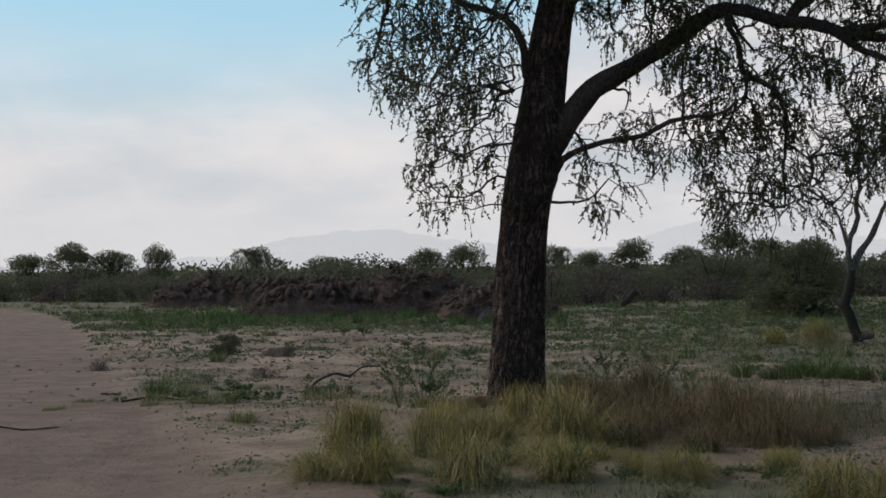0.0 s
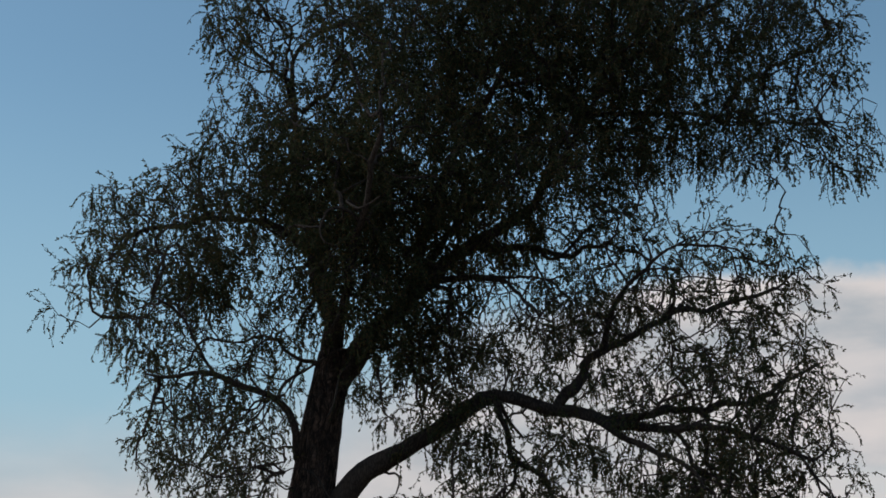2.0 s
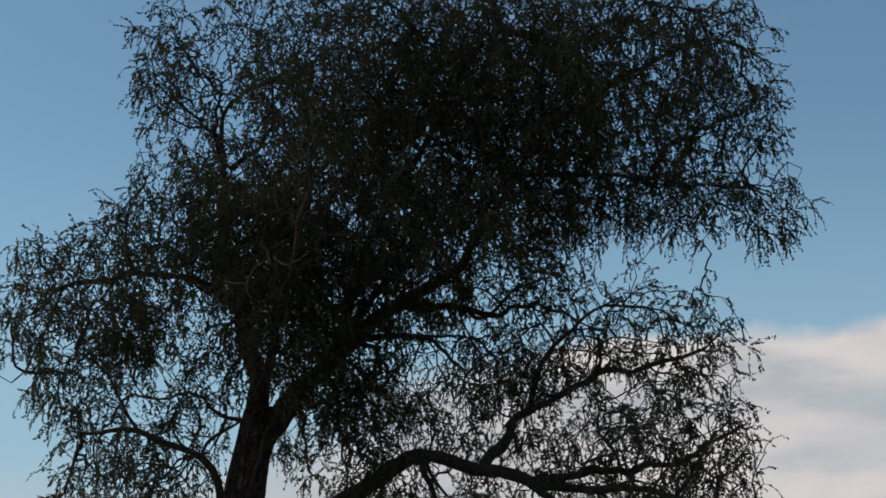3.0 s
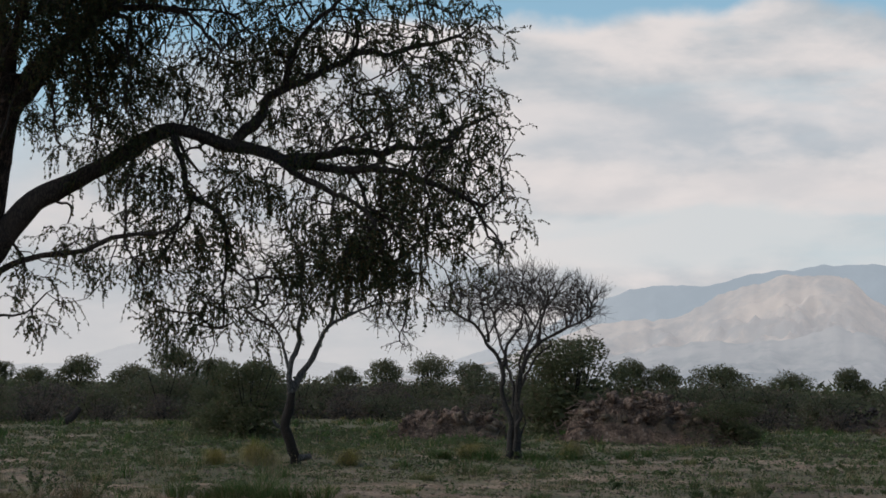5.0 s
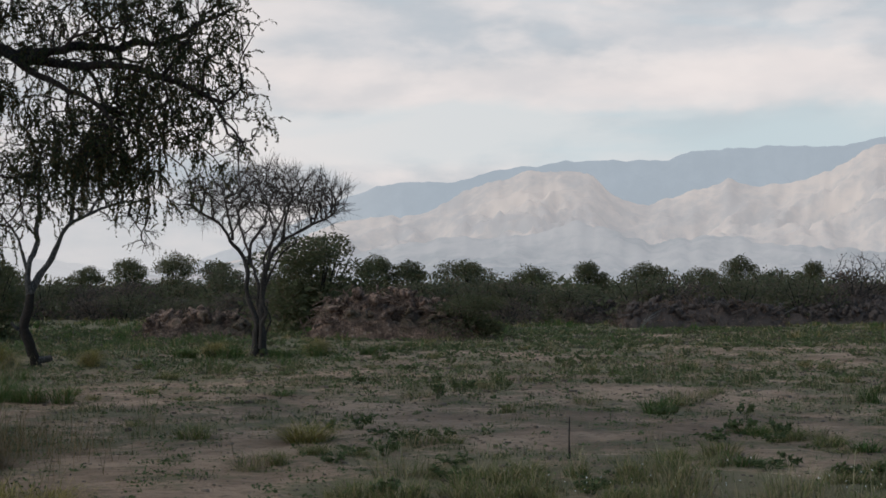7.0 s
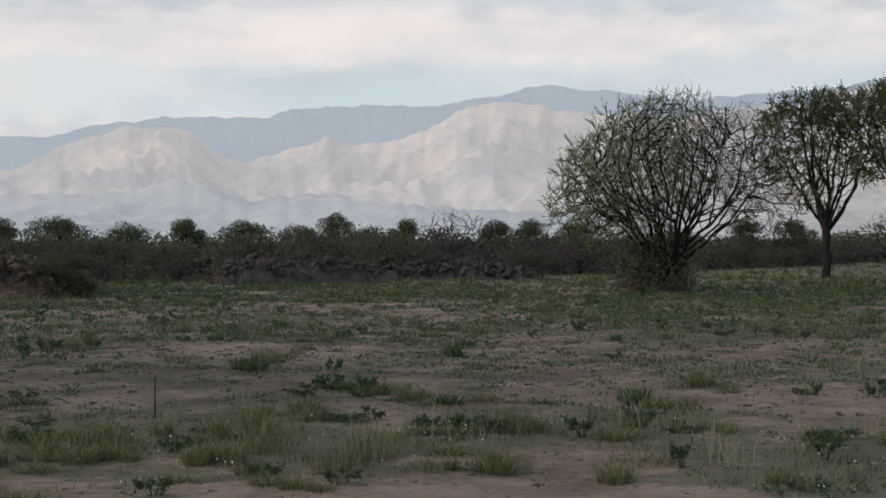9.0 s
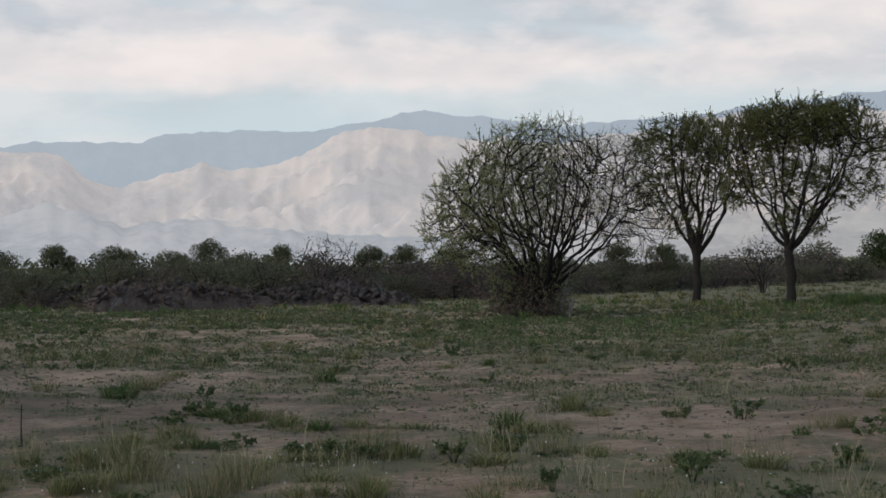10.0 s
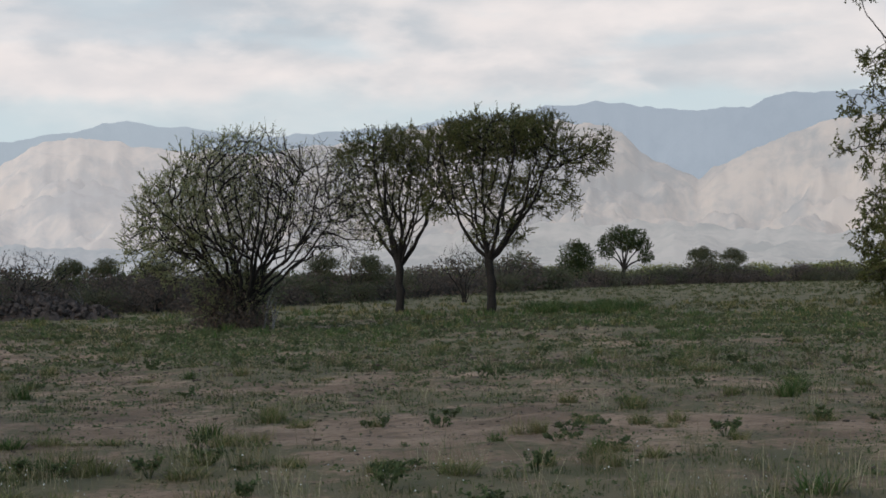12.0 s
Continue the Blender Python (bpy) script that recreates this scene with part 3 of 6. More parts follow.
mountain("backdrop_far_range", M_FAR, "blue-grey far mountain range under hazy cloud, haze painted as glow", 4150, 600,
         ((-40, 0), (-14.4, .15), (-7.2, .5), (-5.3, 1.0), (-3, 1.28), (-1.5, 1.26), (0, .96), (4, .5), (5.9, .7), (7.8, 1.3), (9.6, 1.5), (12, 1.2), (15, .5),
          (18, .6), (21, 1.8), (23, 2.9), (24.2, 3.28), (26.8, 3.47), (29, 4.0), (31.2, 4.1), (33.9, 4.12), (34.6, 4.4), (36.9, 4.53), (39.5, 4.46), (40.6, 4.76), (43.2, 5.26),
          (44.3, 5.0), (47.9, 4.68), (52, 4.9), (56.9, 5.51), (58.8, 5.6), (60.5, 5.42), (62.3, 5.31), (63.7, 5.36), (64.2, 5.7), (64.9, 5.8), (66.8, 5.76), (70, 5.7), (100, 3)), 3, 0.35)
mountain("backdrop_hills", M_HILL, "pale bare hills with sunlight and haze put into their colour", 3100, 900,
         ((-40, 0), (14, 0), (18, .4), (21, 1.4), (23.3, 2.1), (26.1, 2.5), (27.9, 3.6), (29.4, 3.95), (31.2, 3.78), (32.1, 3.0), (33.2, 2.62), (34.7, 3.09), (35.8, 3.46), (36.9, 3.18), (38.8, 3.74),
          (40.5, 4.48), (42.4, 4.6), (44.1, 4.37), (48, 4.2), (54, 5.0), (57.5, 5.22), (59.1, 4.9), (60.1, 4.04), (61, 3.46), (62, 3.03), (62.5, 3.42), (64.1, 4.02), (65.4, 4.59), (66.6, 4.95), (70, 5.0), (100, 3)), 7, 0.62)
mountain("backdrop_foothills", M_FOOT, "low grey-green foothills with haze painted as glow", 2200, 700,
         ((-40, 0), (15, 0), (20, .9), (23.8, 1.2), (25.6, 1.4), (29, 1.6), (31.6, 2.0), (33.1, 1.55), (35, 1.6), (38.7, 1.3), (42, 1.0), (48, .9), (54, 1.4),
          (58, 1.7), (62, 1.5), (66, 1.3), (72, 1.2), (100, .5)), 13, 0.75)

# ---- trees ----


def thing(name, x, y, label, category, group="", turn=0.0):
    ob = new(name)
    ob.matrix_basis = pose(x, y, float(ground_z(x, y)), 0, 0, turn)
    return tagged(ob, label, category, group)


def barrel(pts, radii, rng, sides=96, step=0.03, flare=0.18, furrow=0.026):
    """A thick trunk with deep upright furrows and a flared foot."""
    line = curve_through(pts, step)
    cut = np.linspace(0, 1, len(line))
    rad = np.interp(cut, np.linspace(0, 1, len(radii)), radii)
    height = np.concatenate([[0], np.cumsum(np.linalg.norm(np.diff(line, axis=0), axis=1))])
    turn = np.arange(sides) * 2 * math.pi / sides
    h, q = np.meshgrid(height, turn, indexing="ij")
    wobble = 0.35 * fbm(h * 1.4, np.cos(q) * 2 + 5, 77, 3)
    cells = fbm((q + wobble) * 5.2, h * 2.6, 71, 3)
    seam = np.abs(fbm((q + wobble) * 4.1, h * 1.5, 73, 3) - 0.5) * 2
    seam = np.minimum(seam, 2 * np.abs(fbm((q - wobble) * 4.6 + 9, h * 2.2, 75, 3) - 0.5))
    blend = np.clip(np.minimum(q, 2 * math.pi - q) / 0.25, 0.15, 1)
    rough = (np.clip(seam / 0.10, 0, 1) - 1) * furrow * blend + (cells - 0.5) * furrow * 1.2 * blend
    lump = 0.05 * np.cos(3 * q + h) + 0.04 * np.cos(2 * q - 0.7 * h)
    foot = flare * np.exp(-h / 0.28) * (0.75 + 0.4 * np.cos(5 * q + 0.6))
    r = rad[:, None] * (1 + lump + foot) + rough * np.clip(rad[:, None] / 0.25, 0.3, 1)
    x = line[:, None, 0] + r * np.cos(q)
    y = line[:, None, 1] + r * np.sin(q)
    z = np.broadcast_to(line[:, None, 2], x.shape)
    verts = np.stack([x, y, z], -1).reshape(-1, 3)
    rows = len(line)
    i, j = np.meshgrid(np.arange(rows - 1), np.arange(sides), indexing="ij")
    k = (j + 1) % sides
    return verts, np.stack([i * sides + j, i * sides + k, (i + 1) * sides + k, (i + 1) * sides + j], -1).reshape(-1, 4)


def limb_line(rng, pts, r0, r1, step=0.12, wob=0.03):
    line = curve_through(pts, step)
    cut = np.linspace(0, 1, len(line))
    for k in range(3):
        sway = fbm(cut * len(line) * 0.28 + 13 * k, cut * 0 + rng.uniform(0, 99), 7 + k, 3) - 0.5
        line[:, k] += sway * wob * 4 * np.clip(cut * 6, 0, 1)
    thick = r0 + (r1 - r0) * cut ** 0.68
    thick = thick * (1 + 0.5 * (fbm(cut * len(line) * 0.45, cut * 0 + rng.uniform(0, 50), 31, 3) - 0.5))
    return line, thick


def crook(rng, start, way, size, wild, pull):
    """A short crooked branch that turns and sags as it goes."""
    line, way = [np.asarray(start, float)], unit(way)
    turn = rng.normal(size=3) * wild
    for k in range(int(size / 0.10)):
        turn = 0.72 * turn + rng.normal(size=3) * wild * 0.62
        way = unit(way + turn + np.array([0, 0, pull]))
        line.append(line[-1] + way * 0.10)
    return np.array(line)


def make_tree(name, x, y, label, seed, limbs, lobes, bark_mat, wood_mat, leaf_mat, trunk=None, step=0.16, stop=0.32, reach=1.6, wander=0.35,
              lift=0.0, thin=0.006, most=0.07, per_end=3, length=0.5, droop=0.35, twig=0.003, leaf=0.07, wide=0.018, per=14, extra=0.0,
              power=2.35, foot_from=0.35, group="", bend=0.3, spread=0.8, full=None, wob=0.05, gap=2, dense=None, foot_mat=None, holes=(), keep=0.45, curl=0.0, crooks=0, clumps=0.0):
    """A tree with its trunk, main limbs, the branches that grow from them, and a crown of leafy twigs."""
    rng = np.random.default_rng(seed)
    tree = thing(name, x, y, label, "tree", group)
    nodes, wood, green = [], Shape(), Shape()
    if trunk:
        verts, quads = barrel(trunk[0], trunk[1], rng)
        part("trunk", solid("trunk", verts, quads, bark_mat, False), tree)
        line = curve_through(trunk[0], 0.2)
        nodes += [p for p in line if p[2] > foot_from * line[-1][2]]
    laid, bearers, bearer = ([curve_through(trunk[0], 0.1)], [tree], tree) if trunk else ([], [], tree)
    for k, (r0, r1, pts) in enumerate(limbs):
        if trunk and k:
            # each limb starts on the middle line of the wood that bears it
            bearing = np.concatenate(laid)
            off = np.linalg.norm(bearing - np.array(pts[0]), axis=1)
            pts = [tuple(bearing[off.argmin()])] + list(pts[1:]) if off.min() < 0.35 else pts
            which = np.searchsorted(np.cumsum([len(p) for p in laid]), off.argmin(), side="right")
            bearer = bearers[which] if off.min() < 0.35 else tree
        line, thick = limb_line(rng, pts, r0, r1, wob=wob * (0.75 if r0 > 0.08 else 1.1 if r0 > 0.045 else 1.7 if trunk else 1.2))
        laid.append(line)
        shape = Shape()
        shape.tube(line, thick, 14 if r0 > 0.06 else 9)
        wood_part = part("side_limb" if bearer is not tree else "limb" if trunk else "stem", shape.mesh("limb", wood_mat if trunk else foot_mat if foot_mat and k == 0 else bark_mat, True), bearer)
        bearers.append(wood_part if bearer is tree else bearer)
        skip = 0.25 if trunk else foot_from
        nodes += [p for p in line[int(len(line) * skip)::gap]] + [line[-1]]
        if crooks and r0 > 0.03:
            along = np.linalg.norm(np.diff(line, axis=0), axis=1).sum()
            for _ in range(int(crooks * along * (1 - skip))):
                i = rng.integers(int(len(line) * skip), len(line) - 1)
                r = min(rng.uniform(0.013, 0.034), thick[i] * 0.7)
                side = np.cross(line[i + 1] - line[i], rng.normal(size=3))
                bough = crook(rng, line[i], unit(side) + 0.8 * unit(line[i + 1] - line[i]), rng.uniform(0.5, 1.4), 0.25, -0.02)
                wood.tube(curve_through(bough, 0.06), np.linspace(r, r * 0.45, len(curve_through(bough, 0.06))), 6)
                nodes += [p for p in bough[3::4]] + [bough[-1]]
    goals = in_lobes(rng, lobes)
    for u, z, ru, rz in holes:
        goals = goals[((goals[:, 0] - u) / ru) ** 2 + ((goals[:, 2] - z) / rz) ** 2 > 1]
    if clumps:
        near = fbm(goals[:, 0] * 1.15 + 31, goals[:, 2] * 1.15 + goals[:, 1] * 0.35, 91, 3)
        goals = goals[near > np.quantile(near, clumps) - rng.uniform(0, 0.06, len(goals))]
    places, parents = grow(rng, nodes, goals, step, reach, stop, wander, lift, keep=keep)
    if curl:
        deepness = np.zeros(len(places))
        for k in range(len(places)):
            deepness[k] = 0 if parents[k] < 0 else deepness[parents[k]] + 1
        ease = np.clip(deepness / 2, 0, 1)[:, None] * curl
        a, b, c = places.T * 3.2
        places = places + ease * np.stack([fbm(a + c + j * 17, b - c * 0.6 + j * 29, 95 + j, 3) - 0.5 for j in range(3)], -1) * 2
    ends, radius, kids = branch_tubes(wood, places, parents, thin, power, most)
    starts, ways = [], []
    for place, way in ends:
        for _ in range(per_end):
            starts.append(place)
            ways.append(way)
    for k in range(len(places)):
        if parents[k] >= 0 and kids[k]:
            more = extra if dense is None else dense(places[k])
            for _ in range(int(more + rng.uniform())):
                starts.append(places[k])
                ways.append(unit(places[k] - places[parents[k]]))
    strands(rng, wood, green, starts, ways, length, droop, twig, leaf, wide, per, spread, bend, full)
    part("branching", wood.mesh("branching", wood_mat, False), tree)
    if green.count:
        part("crown", green.mesh("crown", leaf_mat), tree)
    return tree


def deep(u, v, z, d=20.4):
    """A place v metres behind the plane of the trunk that shows at (u, z) of that plane."""
    return (u * (1 + v / d), v, EYE + (z - EYE) * (1 + v / d))


def old_tree():
    D = deep
    limbs = [
        (0.19, 0.024, [D(.14, 0, 1.7), D(.33, -.05, 2.5), D(.54, -.08, 3.05), D(.83, -.15, 3.50), D(1.29, -.25, 3.82), D(1.82, -.3, 4.11), D(2.37, -.35, 4.46), D(2.8, -.4, 4.49), D(3.22, -.4, 4.37), D(3.8, -.5, 4.20), D(4.35, -.6, 4.13), D(5.04, -.8, 4.13), D(5.75, -1.0, 3.98), D(6.25, -1.1, 3.75)]),
        (0.075, 0.022, [D(3.22, -.4, 4.37), D(3.65, -.2, 5.02), D(4.06, 0, 5.22), D(4.67, .2, 5.50), D(5.3, .3, 5.67), D(5.94, .4, 5.89)]),
        (0.068, 0.020, [D(3.8, -.5, 4.26), D(4.35, -.2, 4.34), D(4.76, .1, 4.37), D(5.46, .5, 4.44), D(5.88, .8, 4.74), D(6.38, 1, 4.90)]),
        (0.048, 0.016, [D(3.69, -.2, 5.06), D(3.98, -.5, 5.72), D(4.38, -.8, 6.09), D(4.66, -1, 6.39)]),
        (0.048, 0.012, [D(2.5, -.35, 4.4), D(2.62, -.6, 3.97), D(2.80, -.7, 3.78), D(3.00, -.8, 3.62), D(3.13, -.8, 3.26), D(3.10, -.9, 2.67), D(3.16, -.9, 2.27)]),
        (0.060, 0.018, [D(3.53, -.45, 4.28), D(4.08, -.8, 4.0), D(4.63, -1.2, 3.76), D(5.06, -1.5, 3.4)]),
        (0.056, 0.018, [D(.36, 0, 2.5), D(.66, -.15, 2.8), D(1.09, -.5, 3.06), D(1.55, -.8, 3.16), D(2.0, -1, 3.21), D(2.53, -1.1, 3.45)]),
        (0.024, 0.008, [D(.15, 0, 2.2), D(.40, -.2, 2.26), D(.75, -.35, 2.26), D(.98, -.45, 2.32), D(1.05, -.5, 2.58)]),
        (0.07, 0.018, [D(.34, 0, 3.4), D(.24, -.05, 3.8), D(.15, -.2, 4.16), D(-.14, -.3, 4.5), D(-.47, -.4, 4.63), D(-.93, -.5, 4.75), D(-1.45, -.6, 4.74)]),
        (0.032, 0.012, [D(.56, 0, 4.75), D(.35, .1, 4.95), D(-.07, .3, 5.11), D(-.46, .4, 5.21), D(-.86, .5, 5.13)]),
        (0.15, 0.10, [D(.60, 0, 4.95), D(.58, 0, 5.45), D(.48, .1, 5.80), D(.36, .15, 6.12)]),
        (0.065, 0.02, [D(.36, .15, 6.12), D(-.08, .1, 6.54), D(-.93, .2, 6.57), D(-1.58, .3, 6.45), D(-2.07, .4, 6.11)]),
        (0.075, 0.02, [D(.42, .1, 5.95), D(.17, .6, 7.11), D(.05, .9, 8.10), D(.09, 1, 8.67), D(.41, 1.2, 9.04)]),
        (0.17, 0.055, [D(.58, 0, 4.6), D(.86, 0, 5.02), D(1.19, 0, 5.42), D(1.52, 0, 5.77), D(1.99, .1, 6.19), D(2.4, .2, 6.4), D(3.02, .3, 6.84)]),
        (0.05, 0.015, [D(1.72, 0, 6.01), D(2.39, -.5, 5.95), D(2.8, -.8, 5.75), D(3.0, -1, 5.52)]),
        (0.06, 0.015, [D(2.26, .2, 6.36), D(2.8, .5, 6.31), D(3.28, .8, 6.23), D(3.77, 1, 6.36), D(4.46, 1.3, 6.16)]),
        (0.05, 0.015, [D(3.02, .3, 6.84), D(3.45, .2, 7.81), D(4.51, .1, 8.08), D(5.22, 0, 7.96), D(5.94, 0, 7.92), D(6.6, 0, 7.94)]),
        (0.08, 0.02, [D(1.52, 0, 5.77), D(1.72, -.3, 6.8), D(2.41, -.6, 8.1), D(3.12, -.8, 9.15), D(3.49, -.9, 10.0)]),
        (0.08, 0.02, [D(.55, 0, 5.1), D(.8, -1, 6.0), D(1.0, -2, 7.0), D(1.2, -2.6, 8.0)]),
        (0.08, 0.02, [D(1.19, 0, 5.42), D(1.8, 1.2, 6.3), D(2.6, 2.2, 7.2), D(3.2, 2.8, 8.2)]),
        (0.04, 0.012, [D(1.3, -.1, 5.55), D(1.5, -.4, 5.3), D(1.57, -.55, 4.9), D(1.62, -.6, 4.4)]),
        (0.04, 0.012, [D(.95, -.05, 5.15), D(1.08, -.45, 5.0), D(1.12, -.6, 4.7), D(1.2, -.65, 4.25)]),
        (0.04, 0.012, [D(1.7, -.1, 5.95), D(1.9, -.5, 5.7), D(2.0, -.7, 5.2), D(1.95, -.75, 4.75)]),
        (0.06, 0.02, [D(3.2, .3, 7.1), D(4.2, -.4, 8.6), D(5.2, -.8, 9.4), D(6.2, -1, 9.9)]),
    ]
    lobes = [
        (0.9, 0, 8.3, 1.9, 2.4, 2.2, 1200), (4.4, 0, 8.8, 2.6, 2.6, 1.8, 1700), (2.4, 0, 9.3, 2.2, 2.2, 1.3, 900), (2.3, 0, 7.0, 2.2, 2.4, 1.0, 950),
        (-0.9, 0, 6.2, 1.6, 1.8, 1.0, 650), (-0.9, 0.1, 7.3, 1.2, 1.4, 0.7, 300), (-0.8, 0, 4.3, 0.95, 1.1, 1.0, 560), (-0.6, -0.1, 2.9, 0.55, 0.5, 0.85, 260), (-0.15, -0.3, 3.2, 0.3, 0.3, 0.9, 60),
        (4.85, 0, 5.9, 1.6, 2.0, 0.9, 400), (5.0, -0.4, 4.3, 1.4, 1.6, 0.9, 600), (4.3, -0.8, 3.4, 1.1, 1.0, 0.7, 300), (2.9, -0.8, 3.0, 0.7, 0.5, 0.85, 260), (2.35, -0.9, 2.65, 0.28, 0.3, 0.65, 230), (2.0, -0.9, 4.2, 0.35, 0.3, 0.5, 220),
        (2.7, 0, 5.3, 1.2, 1.2, 0.6, 340), (1.5, -0.7, 3.0, 0.8, 0.5, 0.35, 130), (1.0, -0.4, 2.5, 0.4, 0.3, 0.3, 40), (1.55, -0.5, 4.95, 0.50, 0.5, 0.65, 560), (0.6, -1.2, 6.5, 0.9, 0.5, 0.8, 300), (1.35, -0.6, 5.5, 0.4, 0.4, 0.4, 90), (6.2, 0, 8.3, 0.8, 1.2, 1.6, 300), (3.2, -0.5, 3.95, 0.6, 0.4, 0.3, 200), (1.15, -0.5, 4.75, 0.40, 0.4, 0.6, 240), (4.75, -0.6, 3.3, 0.7, 0.6, 0.55, 340), (2.6, -0.9, 2.7, 0.5, 0.4, 0.6, 160), (3.4, -0.8, 2.5, 0.5, 0.4, 0.5, 130), (4.2, -0.8, 2.9, 0.6, 0.5, 0.4, 70), (1.5, -0.5, 4.6, 0.6, 0.5, 0.5, 200), (-0.2, 0.2, 5.7, 0.6, 0.8, 0.55, 220), (0.9, -0.6, 5.8, 0.7, 0.5, 0.5, 220), (-1.2, 0, 5.6, 0.9, 0.8, 0.6, 160), (0.6, -0.8, 6.4, 1.1, 0.7, 0.9, 380), (0.3, 0.4, 6.9, 1.0, 0.8, 0.8, 200), (3.5, 0, 4.9, 1.0, 1.0, 0.5, 260), (3.3, -0.8, 2.8, 0.8, 0.5, 0.6, 200), (4.4, -0.8, 3.2, 0.8, 0.6, 0.5, 150), (1.9, -0.4, 5.6, 0.7, 0.5, 0.4, 300), (3.4, -0.3, 5.6, 0.8, 0.8, 0.5, 200), (0.9, -1.3, 5.6, 0.6, 0.4, 0.7, 220), (0.9, -0.4, 2.3, 0.3, 0.3, 0.3, 16),
        (5.7, -0.3, 4.6, 0.75, 1.0, 1.2, 180), (-0.3, 0, 5.4, 0.9, 1.0, 0.5, 120), (1.8, -0.4, 3.95, 0.6, 0.4, 0.3, 70), (2.3, -0.6, 3.6, 0.5, 0.4, 0.5, 80),
        (2.7, -0.9, 2.45, 0.6, 0.4, 0.5, 120), (3.6, -0.9, 2.6, 0.5, 0.5, 0.4, 70), (6.4, 0, 10.0, 0.8, 0.9, 0.5, 170), (6.9, 0, 7.7, 0.4, 0.6, 0.5, 110), (-0.6, 0, 9.25, 0.45, 0.7, 0.7, 230), (-1.5, 0, 6.9, 0.8, 0.8, 0.4, 120), (5.7, 0, 7.6, 0.7, 0.8, 0.4, 140), (6.0, -0.7, 3.5, 0.6, 0.6, 0.5, 150), (-2.3, 0, 5.75, 0.45, 0.5, 0.4, 70), (-1.5, 0, 5.3, 0.8, 0.9, 0.6, 90),
        (5.5, -0.5, 3.7, 0.6, 0.6, 0.6, 130), (5.2, -0.6, 2.9, 0.5, 0.5, 0.4, 110), (3.9, -0.2, 5.3, 0.8, 0.7, 0.35, 160),
    ]
    trunk = ([(0.0, 0, -0.1), (0.02, 0, 0.4), (0.05, 0, 0.8), (0.09, 0, 1.45), (0.17, 0, 2.23), (0.34, 0, 3.21), (0.48, 0, 4.26), (0.62, 0, 5.05)],
             [0.315, 0.30, 0.285, 0.275, 0.30, 0.265, 0.235, 0.20])


    def thick(p):
        core = sum(math.exp(-(((p[0] - a) / c) ** 2 + ((p[2] - b) / d) ** 2)) for a, b, c, d in
                   ((0.5, 7.6, 0.7, 1.0), (0.2, 6.8, 0.6, 0.7), (0.7, 6.1, 0.9, 0.9), (-0.5, 6.2, 0.7, 0.6), (5.0, 9.5, 0.9, 0.6), (3.8, 8.5, 1.1, 0.9), (3.0, 9.6, 1.2, 0.7), (4.6, 8.0, 0.8, 0.6), (1.5, 5.0, 0.55, 0.75), (2.2, 7.3, 0.7, 0.7), (2.9, 6.6, 0.7, 0.4), (1.9, 8.5, 0.7, 0.8),
                    (4.85, 3.3, 0.6, 0.5), (2.3, 2.8, 0.35, 0.6), (3.3, 3.6, 0.6, 0.5), (1.5, 4.7, 0.6, 0.5), (2.6, 2.7, 0.5, 0.6), (2.0, 4.2, 0.4, 0.5), (3.3, 3.0, 0.6, 0.6), (0.95, 5.0, 0.4, 0.6)))
        return (0.7 if p[0] < -0.4 else 0.3) + 4.0 * min(core, 1.0)

    make_tree("old_tree", 0.80, 20.40, "large old tree with dark furrowed bark and drooping grey-green foliage", 5, limbs, lobes, M_BARK, M_BRANCH, M_LEAF, trunk,
              per_end=6, length=0.38, droop=0.72, per=27, leaf=0.040, wide=0.0185, twig=0.0030, thin=0.0062, power=2.05, foot_from=0.5, stop=0.19, reach=1.3, step=0.14, wander=0.75, gap=5, dense=thick, bend=0.3, most=0.05,
              spread=0.75, curl=0.12, crooks=1.7, clumps=0.20,
              holes=((5.5, 7.05, 1.2, 0.45), (3.3, 6.25, 0.6, 0.22), (0.72, 3.7, 0.2, 0.3), (4.2, 5.0, 0.5, 0.2), (1.4, 4.45, 0.25, 0.15), (-1.8, 7.9, 0.85, 0.9), (-2.4, 4.8, 0.55, 0.8), (6.9, 6.7, 0.45, 0.4), (0.22, 8.6, 0.13, 0.3))).rotation_euler.z = radians(-2.3)


old_tree()


def vase(rng, stems, height, width, fork, r0, lean=0.0, spread=1.0):
    """Stems that rise together from the foot, fork and bend outwards into a vase."""
    out = []
    for k in range(stems):
        q = 2 * math.pi * (k + rng.uniform(-0.3, 0.3)) / stems
        far = width * 0.5 * rng.uniform(0.35, 0.85) * spread
        top = fork + (height - fork) * rng.uniform(0.55, 0.85) * (1.15 - 0.45 * far / (width * 0.5))
        foot = rng.uniform(0.03, 0.14)
        pts = [(foot * math.cos(q), foot * math.sin(q), -0.05), (foot * 1.6 * math.cos(q), foot * 1.6 * math.sin(q), fork * 0.5)]
        for s in (0.22, 0.45, 0.7, 1.0):
            out_by = far * s ** 0.85
            pts.append((out_by * math.cos(q) + lean * s + rng.normal() * 0.16 * s, out_by * math.sin(q) + rng.normal() * 0.16 * s, fork * 0.8 + (top - fork * 0.8) * s ** 1.15 + rng.normal() * 0.08))
        size = r0 * rng.uniform(0.6, 1.15)
        out.append((size, size * 0.2, pts))
        p, t = pts[3], q + rng.choice((-0.9, 0.9))
        out.append((size * 0.5, size * 0.14, [p, (p[0] + 0.16 * width * math.cos(t), p[1] + 0.16 * width * math.sin(t), p[2] + 0.10 * height), (p[0] + 0.26 * width * math.cos(t), p[1] + 0.26 * width * math.sin(t), p[2] + 0.24 * height)]))
    return out


